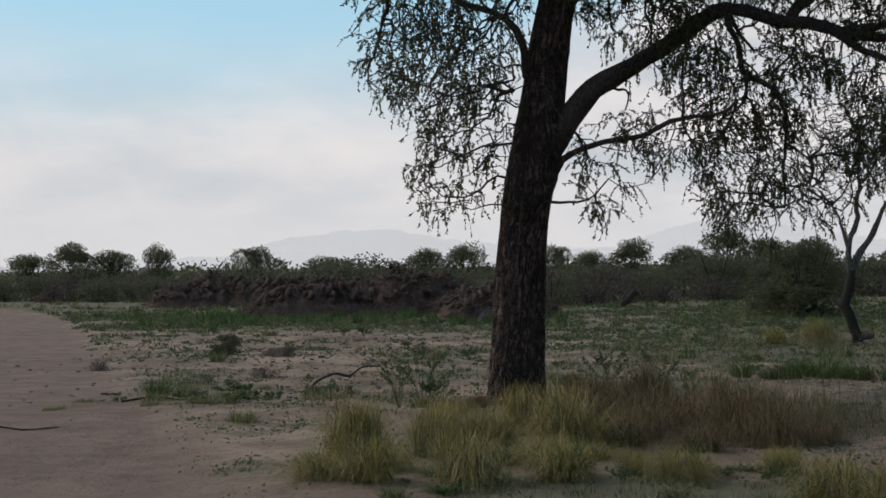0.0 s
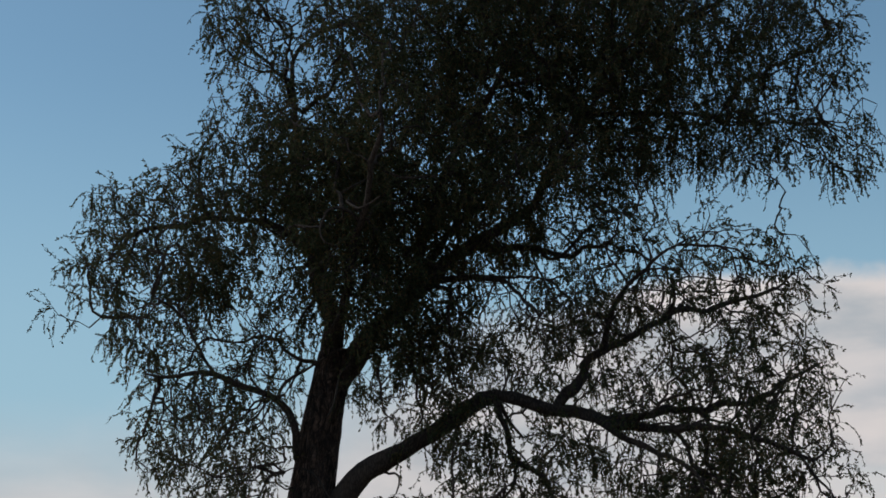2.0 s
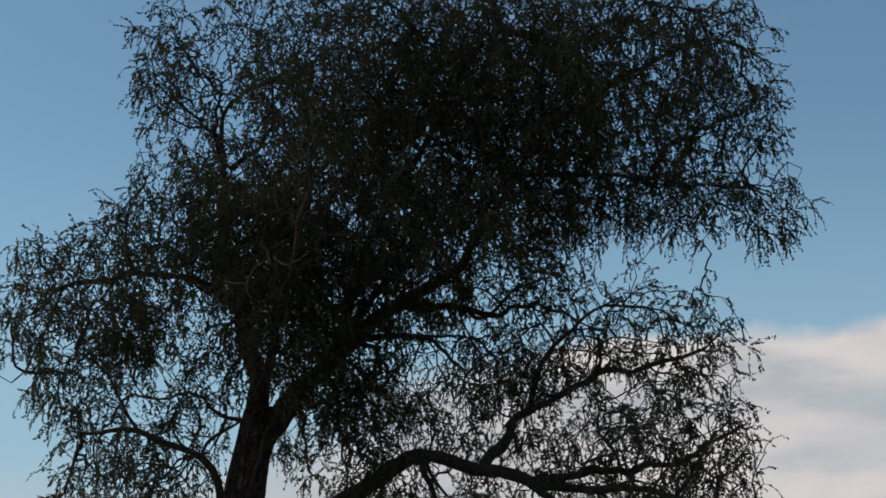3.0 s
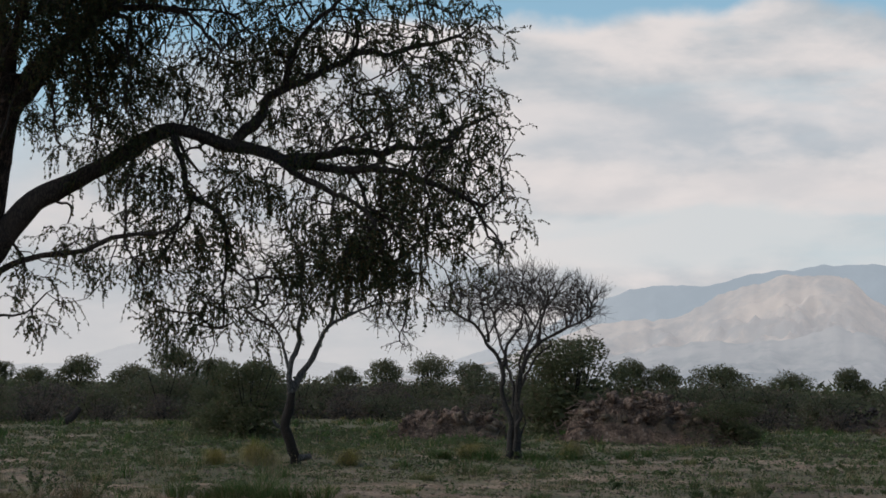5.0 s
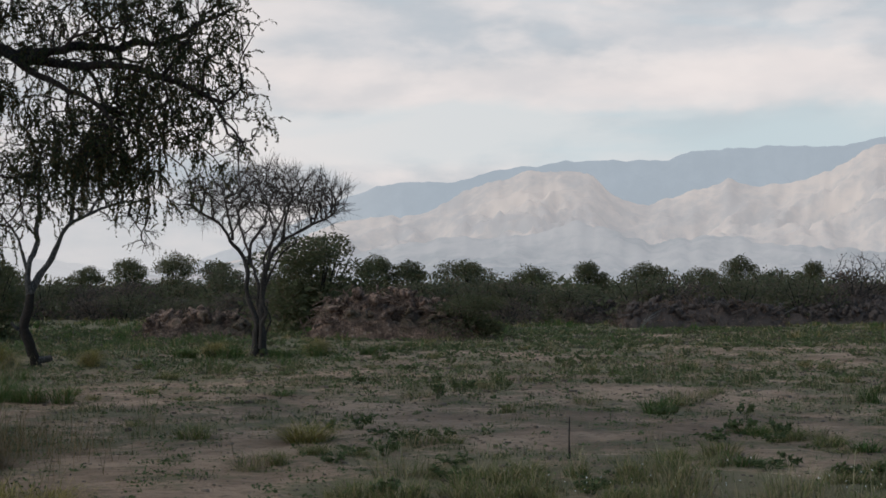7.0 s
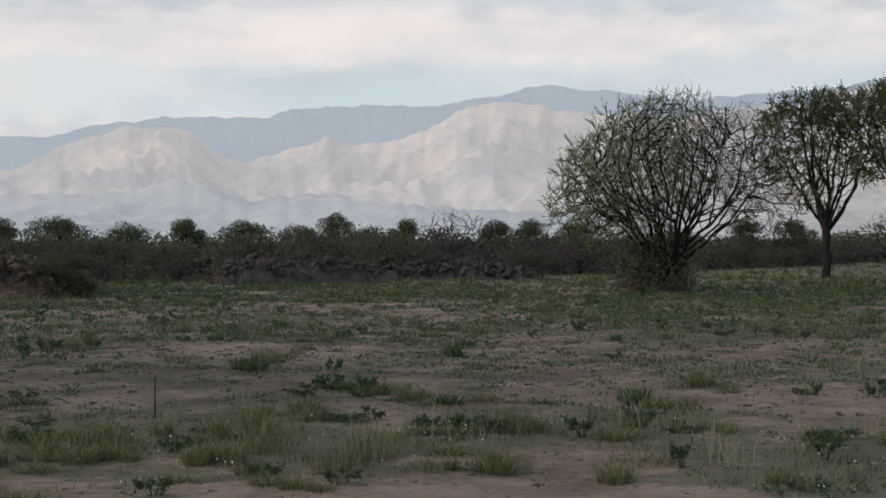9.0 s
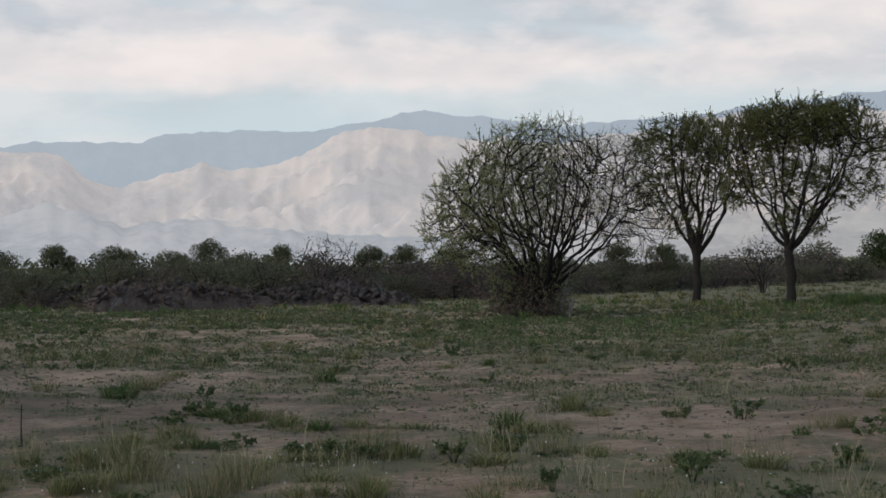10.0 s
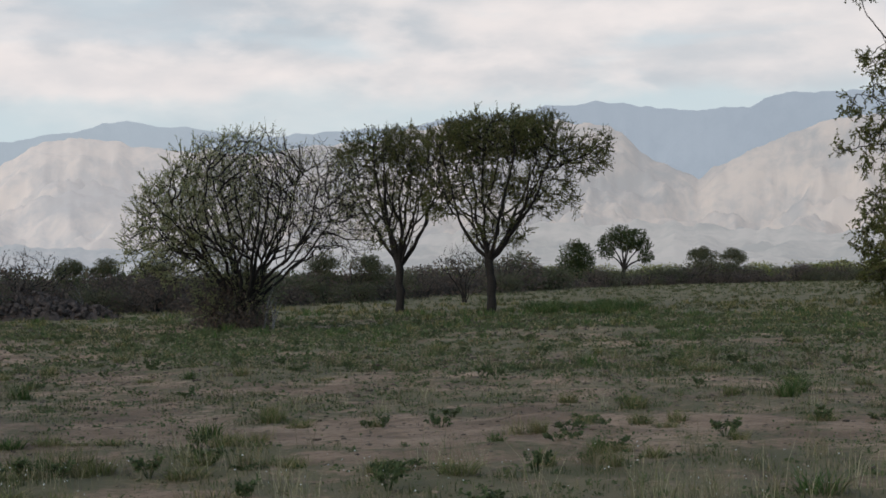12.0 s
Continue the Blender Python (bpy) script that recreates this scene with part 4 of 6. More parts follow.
# the slim tree with two pale stems that leave one crooked dark foot
make_tree("slim_tree", 8.15, 34.6, "slim tree with two dull grey stems and crooked dark foot", 21,
          [(0.125, 0.08, [(0.05, 0, -0.05), (-0.05, 0, 0.30), (-0.22, 0, 0.72), (-0.16, 0, 1.05), (-0.10, 0, 1.48)]),
           (0.075, 0.022, [(-0.10, 0, 1.42), (-0.15, 0, 1.88), (0.06, 0.1, 2.48), (0.18, 0.2, 3.08), (0.10, 0.3, 3.6), (0.2, 0.3, 4.1)]),
           (0.085, 0.012, [(-0.10, 0, 1.42), (0.28, 0, 2.03), (0.58, -0.1, 2.67), (0.86, -0.2, 2.93), (1.24, -0.3, 3.12), (1.75, -0.4, 3.26), (2.2, -0.4, 3.30)]),
           (0.045, 0.015, [(0.66, -0.1, 2.78), (0.75, -0.1, 3.46), (0.92, 0.1, 3.95), (1.15, 0.1, 4.5)]),
           (0.04, 0.012, [(-0.15, 0.0, 1.9), (-0.24, 0.1, 2.4), (-0.50, 0.2, 2.86), (-0.85, 0.2, 3.2)]),
           (0.035, 0.012, [(1.0, -0.2, 3.0), (1.4, 0.1, 3.45), (1.8, 0.2, 3.75)]),
           (0.06, 0.03, [(-0.20, 0, 0.70), (-0.34, 0, 0.76), (-0.44, 0, 0.90)]),
           (0.09, 0.05, [(0.04, 0, 0.10), (0.2, -0.05, 0.12), (0.30, -0.1, 0.16)])],
          [(0.2, 0, 4.1, 1.3, 1.1, 0.9, 420), (1.5, 0, 3.8, 1.0, 0.9, 0.6, 300), (-0.7, 0, 3.5, 0.8, 0.7, 0.8, 220), (-0.6, 0, 2.8, 0.4, 0.4, 0.5, 50), (1.9, 0, 3.2, 0.5, 0.4, 0.4, 130), (2.2, -0.2, 2.7, 0.3, 0.3, 0.4, 60), (0.9, 0, 3.3, 0.8, 0.6, 0.3, 70)],
          M_DULL_BARK, M_TWIG, M_LEAF, foot_mat=M_DARK_TWIG, per_end=4, length=0.32, droop=0.15, per=7, leaf=0.050, wide=0.022, twig=0.0065, thin=0.0105, stop=0.15, reach=1.0, step=0.12, wander=0.7, most=0.035, foot_from=0.55, curl=0.10, bend=0.4)

V = [(0.10, 0.025, [(-0.10, 0, -0.05), (-0.06, 0, 0.80), (-0.28, 0, 1.47), (-0.24, 0, 2.15), (-0.59, 0, 2.65), (-0.93, 0.1, 3.07), (-1.45, 0.1, 3.36)]),
     (0.10, 0.025, [(0.12, 0, -0.05), (0.06, 0, 0.97), (0.17, 0, 1.98), (0.50, 0, 2.57), (1.05, 0, 2.90), (1.65, 0, 3.22)]),
     (0.05, 0.015, [(-0.24, 0, 2.10), (-0.08, 0.1, 2.74), (0.15, 0.2, 3.07), (0.35, 0.3, 3.7)]),
     (0.06, 0.02, [(0.02, 0.08, 0.3), (0.02, 0.2, 1.2), (-0.1, 0.5, 2.1), (-0.4, 0.9, 2.9), (-0.6, 1.2, 3.5)]),
     (0.06, 0.02, [(0.05, -0.08, 0.2), (0.12, -0.25, 1.1), (0.1, -0.5, 2.0), (0.4, -0.9, 2.8), (0.6, -1.2, 3.4)]),
     (0.045, 0.015, [(-0.59, 0, 2.65), (-0.65, 0.1, 3.1), (-0.8, 0.1, 3.6)]),
     (0.045, 0.015, [(0.50, 0, 2.57), (0.70, 0.1, 3.1), (0.85, 0.1, 3.7)]),
     (0.045, 0.015, [(0.17, 0, 1.98), (0.28, 0.1, 2.6), (0.25, 0.1, 3.3)]),
     (0.04, 0.015, [(0.14, 0, 1.6), (0.42, -0.1, 2.2), (0.9, -0.2, 2.6)]),
     (0.04, 0.012, [(0.10, 0.05, 0.0), (0.22, 0.1, 0.7), (0.2, 0.1, 1.3)])]
make_tree("bare_tree", 13.85, 37.3, "small vase-shaped tree of several stems with almost bare grey twigs", 22, V,
          [(-0.95, 0, 3.55, 0.95, 0.9, 0.55, 760), (0.2, 0, 3.75, 1.1, 1.2, 0.6, 860), (1.2, 0, 3.50, 0.85, 0.9, 0.55, 760), (0.2, 0, 3.0, 0.8, 0.8, 0.5, 160)], M_TWIG, M_TWIG, M_LEAF, per_end=6, length=0.36, droop=-0.30, per=0,
          twig=0.0048, thin=0.0075, stop=0.115, step=0.10, reach=0.8, wander=0.45, keep=0.85, most=0.03, lift=0.22, foot_from=0.55, spread=0.45, bend=0.22, curl=0.05).rotation_euler.z = radians(-20)

rng = np.random.default_rng(34)
make_tree("wide_bush", 37.5, 35.0, "wide many-stemmed thorn bush with thin twigs and sparse light leaves", 23, vase(rng, 22, 5.9, 7.0, 0.9, 0.085, 0.0, 1.0),
          [(-0.8, 0, 3.4, 2.4, 2.0, 1.7, 1750), (1.7, 0, 3.7, 2.1, 1.9, 1.7, 1350), (0.0, 0, 4.7, 2.0, 1.8, 1.1, 850), (-2.0, 0, 2.6, 1.5, 1.3, 1.3, 750), (2.9, 0, 2.8, 1.1, 1.1, 0.9, 360), (-0.3, 0, 1.0, 1.1, 0.9, 1.0, 600)],
          M_DARK_TWIG, M_DARK_TWIG, M_LEAF_LIGHT, gap=4, curl=0.08, keep=0.8, per_end=4, length=0.42, droop=-0.24, per=18, leaf=0.050, wide=0.026, twig=0.0048, thin=0.0072, stop=0.15, reach=1.0, wander=0.32, most=0.05,
          power=2.3, lift=0.22, foot_from=0.15, spread=0.30, bend=0.16, extra=0.15, full=lambda p: 0.14 + 0.86 * min(1, max(0, 0.36 - p[0] * 0.34))).rotation_euler.z = radians(-47)


def umbrella_tree(x, y, height, width, fork, seed, lean, lobes, label, per=22):
    rng = np.random.default_rng(seed)
    stems = [(0.19, 0.15, [(0, 0, -0.1), (0.03, 0, fork * 0.5), (-0.02, 0, fork)])]
    for r0, r1, pts in vase(rng, 9, height, width, fork + 0.4, 0.115, lean, 0.98):
        if len(pts) > 4:
            pts[0], pts[1] = (0, 0, fork * 0.72), (0.02, 0, fork * 0.9)
        stems.append((r0, r1, pts))
    tree = make_tree("umbrella_tree", x, y, label, seed, stems, lobes, M_DARK_TWIG, M_DARK_TWIG, M_LEAF_OLIVE, curl=0.12, keep=0.8, per_end=6, length=0.46, droop=-0.12, per=per, leaf=0.064, wide=0.030, twig=0.0055, spread=0.45, bend=0.22,
                     thin=0.0095, stop=0.21, step=0.17, reach=1.1, wander=0.5, gap=4, power=2.0, most=0.06, lift=0.14, foot_from=0.6, dense=lambda p: 0.1 + 1.3 * min(1.0, max(0.0, (p[2] - height * 0.72) / 1.2)), group="umbrella trees on the field")
    tree.rotation_euler.z = radians(-53)


umbrella_tree(54.3, 42.3, 7.5, 4.8, 2.0, 41, 0.0, [(-0.5, 0, 6.0, 2.1, 1.9, 1.25, 1050), (0.6, 0, 6.5, 1.2, 1.3, 0.7, 300), (-0.9, 0, 4.5, 1.8, 1.5, 0.9, 380), (1.2, 0, 4.9, 1.0, 1.2, 1.2, 320), (-0.4, 0, 3.3, 1.2, 1.0, 0.7, 130)], "slender umbrella-shaped tree with olive-green upper foliage", 16)
umbrella_tree(54.4, 38.0, 7.8, 7.0, 2.2, 42, 0.5, [(0.5, 0, 6.6, 2.4, 2.2, 0.95, 1400), (-1.3, 0, 6.1, 1.25, 1.4, 1.1, 720), (1.9, 0, 6.9, 1.2, 1.2, 0.6, 280), (3.1, 0, 5.9, 1.5, 1.2, 0.75, 380), (4.1, 0, 6.3, 0.6, 0.7, 0.45, 90), (0.3, 0, 4.8, 2.0, 1.6, 0.9, 420), (0.3, 0, 3.2, 1.3, 1.0, 0.7, 240), (2.3, 0, 4.6, 1.2, 1.0, 0.9, 300), (-1.6, 0, 4.4, 0.9, 0.9, 0.8, 170)], "broad umbrella-shaped tree with a dense olive-green top")

# ---- shrubs of the hedge, each variant built once ----


def shrub_parts(seed, width, height, leaf_mat, stem_mat, count, leaf, wide, stems=7, gap=0.55):
    rng = np.random.default_rng(seed)
    wood, green = Shape(), Shape()
    for k in range(stems):
        q = rng.uniform(0, 2 * math.pi)
        far = width * 0.5 * rng.uniform(0.2, 0.8)
        tip = (far * math.cos(q), far * math.sin(q), height * rng.uniform(0.65, 0.98))
        line = curve_through([(0.1 * math.cos(q), 0.1 * math.sin(q), -0.05), (0.45 * tip[0], 0.45 * tip[1], tip[2] * 0.45), tip], 0.3)
        wood.tube(line, np.linspace(0.030, 0.008, len(line)), 5)
    lumps = 11
    for k in range(lumps):
        q, far = rng.uniform(0, 2 * math.pi), width * 0.42 * math.sqrt(rng.uniform(0, 1))
        size = width * rng.uniform(0.16, 0.27)
        mid = np.array([far * math.cos(q), far * math.sin(q), height * (rng.uniform(0.35, 0.92) - 0.12 * (far / (0.42 * width)) ** 2)])
        m = count // lumps
        v = unit(rng.normal(size=(m, 3))) * (rng.uniform(gap ** 3, 1.05, m) ** (1 / 3))[:, None]
        v *= (0.75 + 0.5 * fbm(v[:, 0] * 2 + k, v[:, 2] * 2 + v[:, 1], seed, 3))[:, None]
        p = mid + v * (size, size, size * 0.75)
        p = p[p[:, 2] > 0.05]
        green.leaves(p, unit(v[:len(p)] + rng.normal(size=(len(p), 3)) * 0.8), leaf * rng.uniform(0.5, 1.3, len(p)), wide * rng.uniform(0.6, 1.2, len(p)), rng)
    low = np.stack([rng.normal(size=count // 4) * width * 0.27, rng.normal(size=count // 4) * width * 0.27, height * 0.5 * rng.uniform(0, 1, count // 4) ** 1.5 + 0.02], -1)
    green.leaves(low, unit(rng.normal(size=low.shape)), leaf * 1.5, wide * 1.5, rng)
    return wood.mesh("stemwork", stem_mat), green.mesh("foliage", leaf_mat)


def make_shrub(name, label, category, group, *spec):
    ob = tagged(new(name), label, category, group)
    wood, green = shrub_parts(*spec)
    part("stemwork", wood, ob)
    part("foliage", green, ob)
    return ob


def set_at(ob, x, y, turn, size, tall=None):
    ob.scale = (size, size, tall or size)
    ob.matrix_basis = pose(x, y, float(ground_z(x, y)) - 0.03, 0, 0, turn) @ Matrix.Diagonal((size, size, tall or size, 1))


def another(kind, x, y, turn, size, tall=None):
    """The first use of a kind stands where it was made; later ones are copies."""
    ob = kind[0] if not kind[1] else copy_thing(kind[0], Matrix())
    kind[1] = True
    set_at(ob, x, y, turn, size, tall)
    return ob


def clump_tree(name, label, group, seed, height, trunk, lobes, leaf_mat, count, leaf, wide):
    """A tree whose forked stems carry separate rounded clumps of leaves (x, y, z, radius, flatness)."""
    rng = np.random.default_rng(seed)
    ob = tagged(new(name), label, "tree", group)
    wood, green = Shape(), Shape()
    fork = height * 0.30
    foot = curve_through([(0, 0, -0.1), (0.06 * height * rng.normal() * 0.3, 0, fork * 0.5), (0, 0, fork)], 0.2)
    wood.tube(foot, np.linspace(trunk * 1.2, trunk * 0.85, len(foot)), 8)
    weight = sum(lobe[3] ** 2 for lobe in lobes)
    for k, (x, y, z, size, flat) in enumerate(lobes):
        line = curve_through([(0, 0, fork * 0.9), (x * 0.35, y * 0.35, fork + (z - fork) * 0.45), (x, y, z)], 0.25)
        wood.tube(line, np.linspace(trunk * 0.6, trunk * 0.15, len(line)), 6)
        for _ in range(4):
            tip = np.array([x, y, z]) + unit(rng.normal(size=3)) * (size, size, size * flat) * 0.85
            twig = curve_through([line[int(len(line) * 0.7)], 0.5 * (line[-1] + tip) + rng.normal(size=3) * 0.05, tip], 0.2)
            wood.tube(twig, np.linspace(trunk * 0.16, trunk * 0.05, len(twig)), 4)
        m = int(count * size ** 2 / weight)
        v = unit(rng.normal(size=(m, 3)))
        bulge = 0.42 + 1.1 * fbm(v[:, 0] * 2.4 + k * 7, v[:, 2] * 2.4 + v[:, 1] * 1.3, seed, 4)
        v = v * (bulge * rng.uniform(0.05, 1.0, m) ** 0.33)[:, None]
        p = v * (size, size, size * flat) + (x, y, z)
        green.leaves(p, unit(v + rng.normal(size=(m, 3)) * 0.9), leaf * rng.uniform(0.5, 1.3, m), wide * rng.uniform(0.6, 1.2, m), rng)
    part("stemwork", wood.mesh("stemwork", M_DARK_TWIG, True), ob)
    part("foliage", green.mesh("foliage", leaf_mat), ob)
    return ob


def spread_lobes(seed, width, height, many):
    """Clumps that make a rounded, uneven crown."""
    rng = np.random.default_rng(seed)
    out = []
    for k in range(many):
        q, far = 2.4 * k + rng.uniform(-0.6, 0.6), width * 0.38 * math.sqrt((k + 0.2) / many) * rng.uniform(0.7, 1.1)
        out.append((far * math.cos(q), far * math.sin(q), height * (0.82 - 0.36 * (far / (0.38 * width)) ** 2 * rng.uniform(0.2, 1.3)), width * rng.uniform(0.12, 0.22), rng.uniform(0.6, 0.95)))
        if k % 2:
            out.append((0.8 * far * math.cos(q + 1), 0.8 * far * math.sin(q + 1), height * rng.uniform(0.35, 0.55), width * rng.uniform(0.15, 0.22), 0.9))
    return out


HEDGE = "shrubs of the hedge round the field"
shrubs = [[make_shrub("hedge_shrub", "dense olive-green thorn shrub in the hedge", "shrub", HEDGE, 100 + k, 2.6, 1.9, M_LEAF_SHRUB, M_DARK_TWIG, 1900, 0.115, 0.075, 7, 0.2), False] for k in range(3)]
browns = [[make_shrub("dry_shrub", "half-bare brown thorn shrub in the hedge", "shrub", HEDGE, 110 + k, 2.4, 1.5, M_LEAF_BROWN, M_TWIG, 1050, 0.13, 0.065, 12), False] for k in range(3)]
small_trees = [[clump_tree("small_tree", "small round-crowned dark green tree behind the hedge", "small trees behind the hedge", 120 + k, 3.2, 0.07, spread_lobes(120 + k, 3.0, 3.2, 7 + 2 * (k % 3)), M_LEAF_HEDGE, 7500, 0.092, 0.060), False] for k in range(5)]

# how far the hedge stands at each azimuth
HEDGE_LINE = ((-30, 90), (-14, 92), (-9, 88), (-5, 72), (2, 66), (8, 72), (14, 78), (20, 74), (26, 70), (34, 66), (40, 76), (46, 80), (52, 105), (56, 135), (60, 170), (66, 190), (80, 190))
rng = np.random.default_rng(50)
az = -27.0
while az < 76:
    d = np.interp(az, [p[0] for p in HEDGE_LINE], [p[1] for p in HEDGE_LINE])
    for row in range(3):
        q, far = az + rng.uniform(-0.5, 0.5), d + row * 3.2 + rng.uniform(-1.0, 1.6)
        kind = (browns if rng.uniform() < (0.6 if row == 0 else 0.8 if q > 34 else 0.25) else shrubs)[rng.integers(3)]
        size = rng.uniform(*((0.75, 1.15) if d < 110 else (0.45, 1.3))) * (0.8 if row == 0 else 1.0 + 0.12 * row) * (1.22 if 37 < q < 57 else 0.9 if q < 8 else 1.0)
        another(kind, *polar(q, far), rng.uniform(0, 360), size * (1.12 + 0.25 * (d > 120)), size * rng.uniform(0.72, 1.0))
    az += 1.55 * 75 / d

# (azimuth, distance, height, width) of the small trees that rise behind it
SMALL = ((-12.1, 100, 3.0, 3.2), (-10.9, 100, 2.6, 3.6), (-9.3, 98, 2.8, 2.2), (-6.3, 96, 2.7, 3.2), (-13.4, 104, 2.4, 3.4), (-3.8, 90, 2.0, 3.0), (-0.6, 84, 2.4, 2.4), (0.7, 84, 2.5, 2.6), (3.8, 84, 2.4, 1.8),
         (4.9, 82, 2.0, 2.4), (6.2, 82, 2.5, 2.6), (7.9, 84, 2.3, 2.6), (9.3, 84, 3.2, 3.0), (10.4, 86, 2.7, 3.0), (12.0, 88, 2.6, 3.0), (14.8, 88, 2.3, 2.4), (16.2, 92, 2.9, 2.6), (17.6, 86, 2.9, 2.8), (19.1, 86, 2.6, 2.8),
         (24.2, 80, 2.7, 2.2), (25.3, 80, 2.4, 2.6), (27.2, 80, 2.5, 3.4), (29.3, 78, 2.1, 2.4), (31.2, 78, 2.4, 2.4), (33.2, 78, 2.3, 2.4), (35.0, 84, 2.1, 2.6), (36.1, 82, 2.8, 2.0), (37.1, 88, 2.0, 2.6),
         (38.4, 86, 2.5, 2.2), (41.4, 88, 2.4, 2.2), (42.5, 88, 2.4, 2.2), (44.0, 92, 2.4, 2.6), (49.6, 100, 2.6, 2.6), (51.0, 104, 2.6, 3.0), (62.0, 200, 4.0, 4.0), (63.1, 200, 3.7, 3.8))
for k, (q, d, tall, broad) in enumerate(SMALL):
    another(small_trees[k % 5], *polar(q, d), rng.uniform(0, 360), broad / 2.8, (tall + 0.35) / 3.2)


def far_scrub(seed, count):
    """The low scrub that goes on behind the hedge."""
    rng = np.random.default_rng(seed)
    q = rng.uniform(-28, 78, count)
    d = np.interp(q, [p[0] for p in HEDGE_LINE], [p[1] for p in HEDGE_LINE]) + rng.uniform(6, 40, count)
    x, y = d * np.sin(np.radians(q)), d * np.cos(np.radians(q))
    crown = 0.5 + 1.9 * fbm(x * 0.22, y * 0.22, 301, 3)
    base = np.stack([x, y, crown * np.sqrt(rng.uniform(0, 1, count))], -1)
    shape = Shape()
    shape.leaves(base, unit(rng.normal(size=(count, 3))), rng.uniform(0.18, 0.45, count), rng.uniform(0.09, 0.2, count), rng)
    tagged(new("far_scrub", shape.mesh("far_scrub", M_LEAF_HEDGE)), "dark low scrub behind the hedge", "scrub", kind="stuff")


far_scrub(301, 42000)

# single bushes with a look of their own
lone = make_shrub("dark_shrub", "dark green thorn shrub on the field", "shrub", "dark shrubs on the field", 131, 2.9, 3.2, M_LEAF_HEDGE, M_DARK_TWIG, 9000, 0.12, 0.06, 10, 0.1)
set_at(lone, *polar(22.2, 58), 40, 1.45, 1.02)
for q, d, size, tall in ((27.15, 51.0, 0.75, 0.42), (11.75, 50.0, 0.85, 0.72), (10.9, 52.5, 0.6, 0.5)):
    set_at(copy_thing(lone, Matrix()), *polar(q, d), q * 31, size, tall)
for q, d, size, tall in ((46.6, 50.8, 0.8, 0.9), (46.1, 51.2, 0.7, 0.75), (47.1, 50.9, 0.6, 0.8), (46.8, 51.8, 0.8, 1.0)):
    another(browns[0], *polar(q, d), q * 31, size, tall)
round_tree = clump_tree("round_tree", "round-crowned green tree far across the field", "", 132, 4.6, 0.16, [(0, 0, 3.0, 1.55, 0.95), (-0.7, 0.3, 2.3, 1.2, 0.9), (0.8, -0.2, 2.4, 1.15, 0.9), (0.2, 0.2, 3.7, 1.0, 0.8), (0, 0, 1.5, 1.2, 0.8)], M_LEAF_GREEN, 6500, 0.20, 0.12)
set_at(round_tree, *polar(57.95, 170), -60, 1.0, 1.0)
tall_tree = clump_tree("spreading_tree", "spreading green tree with clumped crown across the field", "", 133, 6.0, 0.20, [(-1.5, 0, 4.4, 1.15, 0.75), (-0.4, 0.2, 5.2, 1.1, 0.75), (0.9, -0.2, 4.9, 1.25, 0.7), (1.8, 0, 4.0, 0.95, 0.75), (2.2, 0.2, 2.8, 0.8, 0.75), (0.3, 0, 3.9, 0.9, 0.6), (-1.7, 0, 3.4, 0.8, 0.8)], M_LEAF_GREEN, 6500, 0.20, 0.12)
set_at(tall_tree, *polar(59.5, 172), -60, 1.0, 1.0)
# no sun patch falls here; the bright leaf colour imitates it
sunny = make_shrub("sunlit_shrub", "yellow-green shrub beyond the hedge, sunlight put into its leaf colour", "shrub", "sunlit shrubs beyond the hedge", 134, 7.0, 2.6, M_LEAF_SUNNY, M_DARK_TWIG, 2600, 0.25, 0.12, 5)
set_at(sunny, *polar(65.8, 230), 0, 1.3, 1.0)
for q, d, size in ((56.6, 240, 1.3), (57.2, 240, 1.1), (60.9, 250, 1.4), (53.0, 240, 1.2), (55.6, 235, 1.0), (58.6, 245, 1.2), (62.6, 240, 1.3), (64.2, 235, 1.1), (66.8, 240, 1.2), (68.0, 240, 1.3)):
    set_at(copy_thing(sunny, Matrix()), *polar(q, d), q * 7, size, 0.95)
rng = np.random.default_rng(36)
make_tree("leafless_tree", *polar(54.2, 92), "small leafless grey-brown tree in front of the hedge", 24, vase(rng, 6, 3.2, 3.0, 0.9, 0.05), [(0, 0, 2.2, 1.5, 1.3, 0.9, 140)], M_DARK_TWIG, M_DARK_TWIG, M_LEAF_BROWN,
          per_end=4, length=0.45, droop=-0.2, per=0, twig=0.008, thin=0.011, stop=0.28, most=0.04, lift=0.1, spread=0.5)
make_tree("leafless_bush", *polar(40.1, 80), "round leafless grey-brown bush above the hedge", 25, vase(rng, 9, 2.9, 4.0, 0.7, 0.05, 0, 1.1), [(0, 0, 1.9, 2.0, 1.5, 0.9, 180)], M_DARK_TWIG, M_DARK_TWIG, M_LEAF_BROWN,
          per_end=4, length=0.45, droop=-0.2, per=1, leaf=0.1, wide=0.04, twig=0.008, thin=0.011, stop=0.30, most=0.04, lift=0.1, spread=0.5)

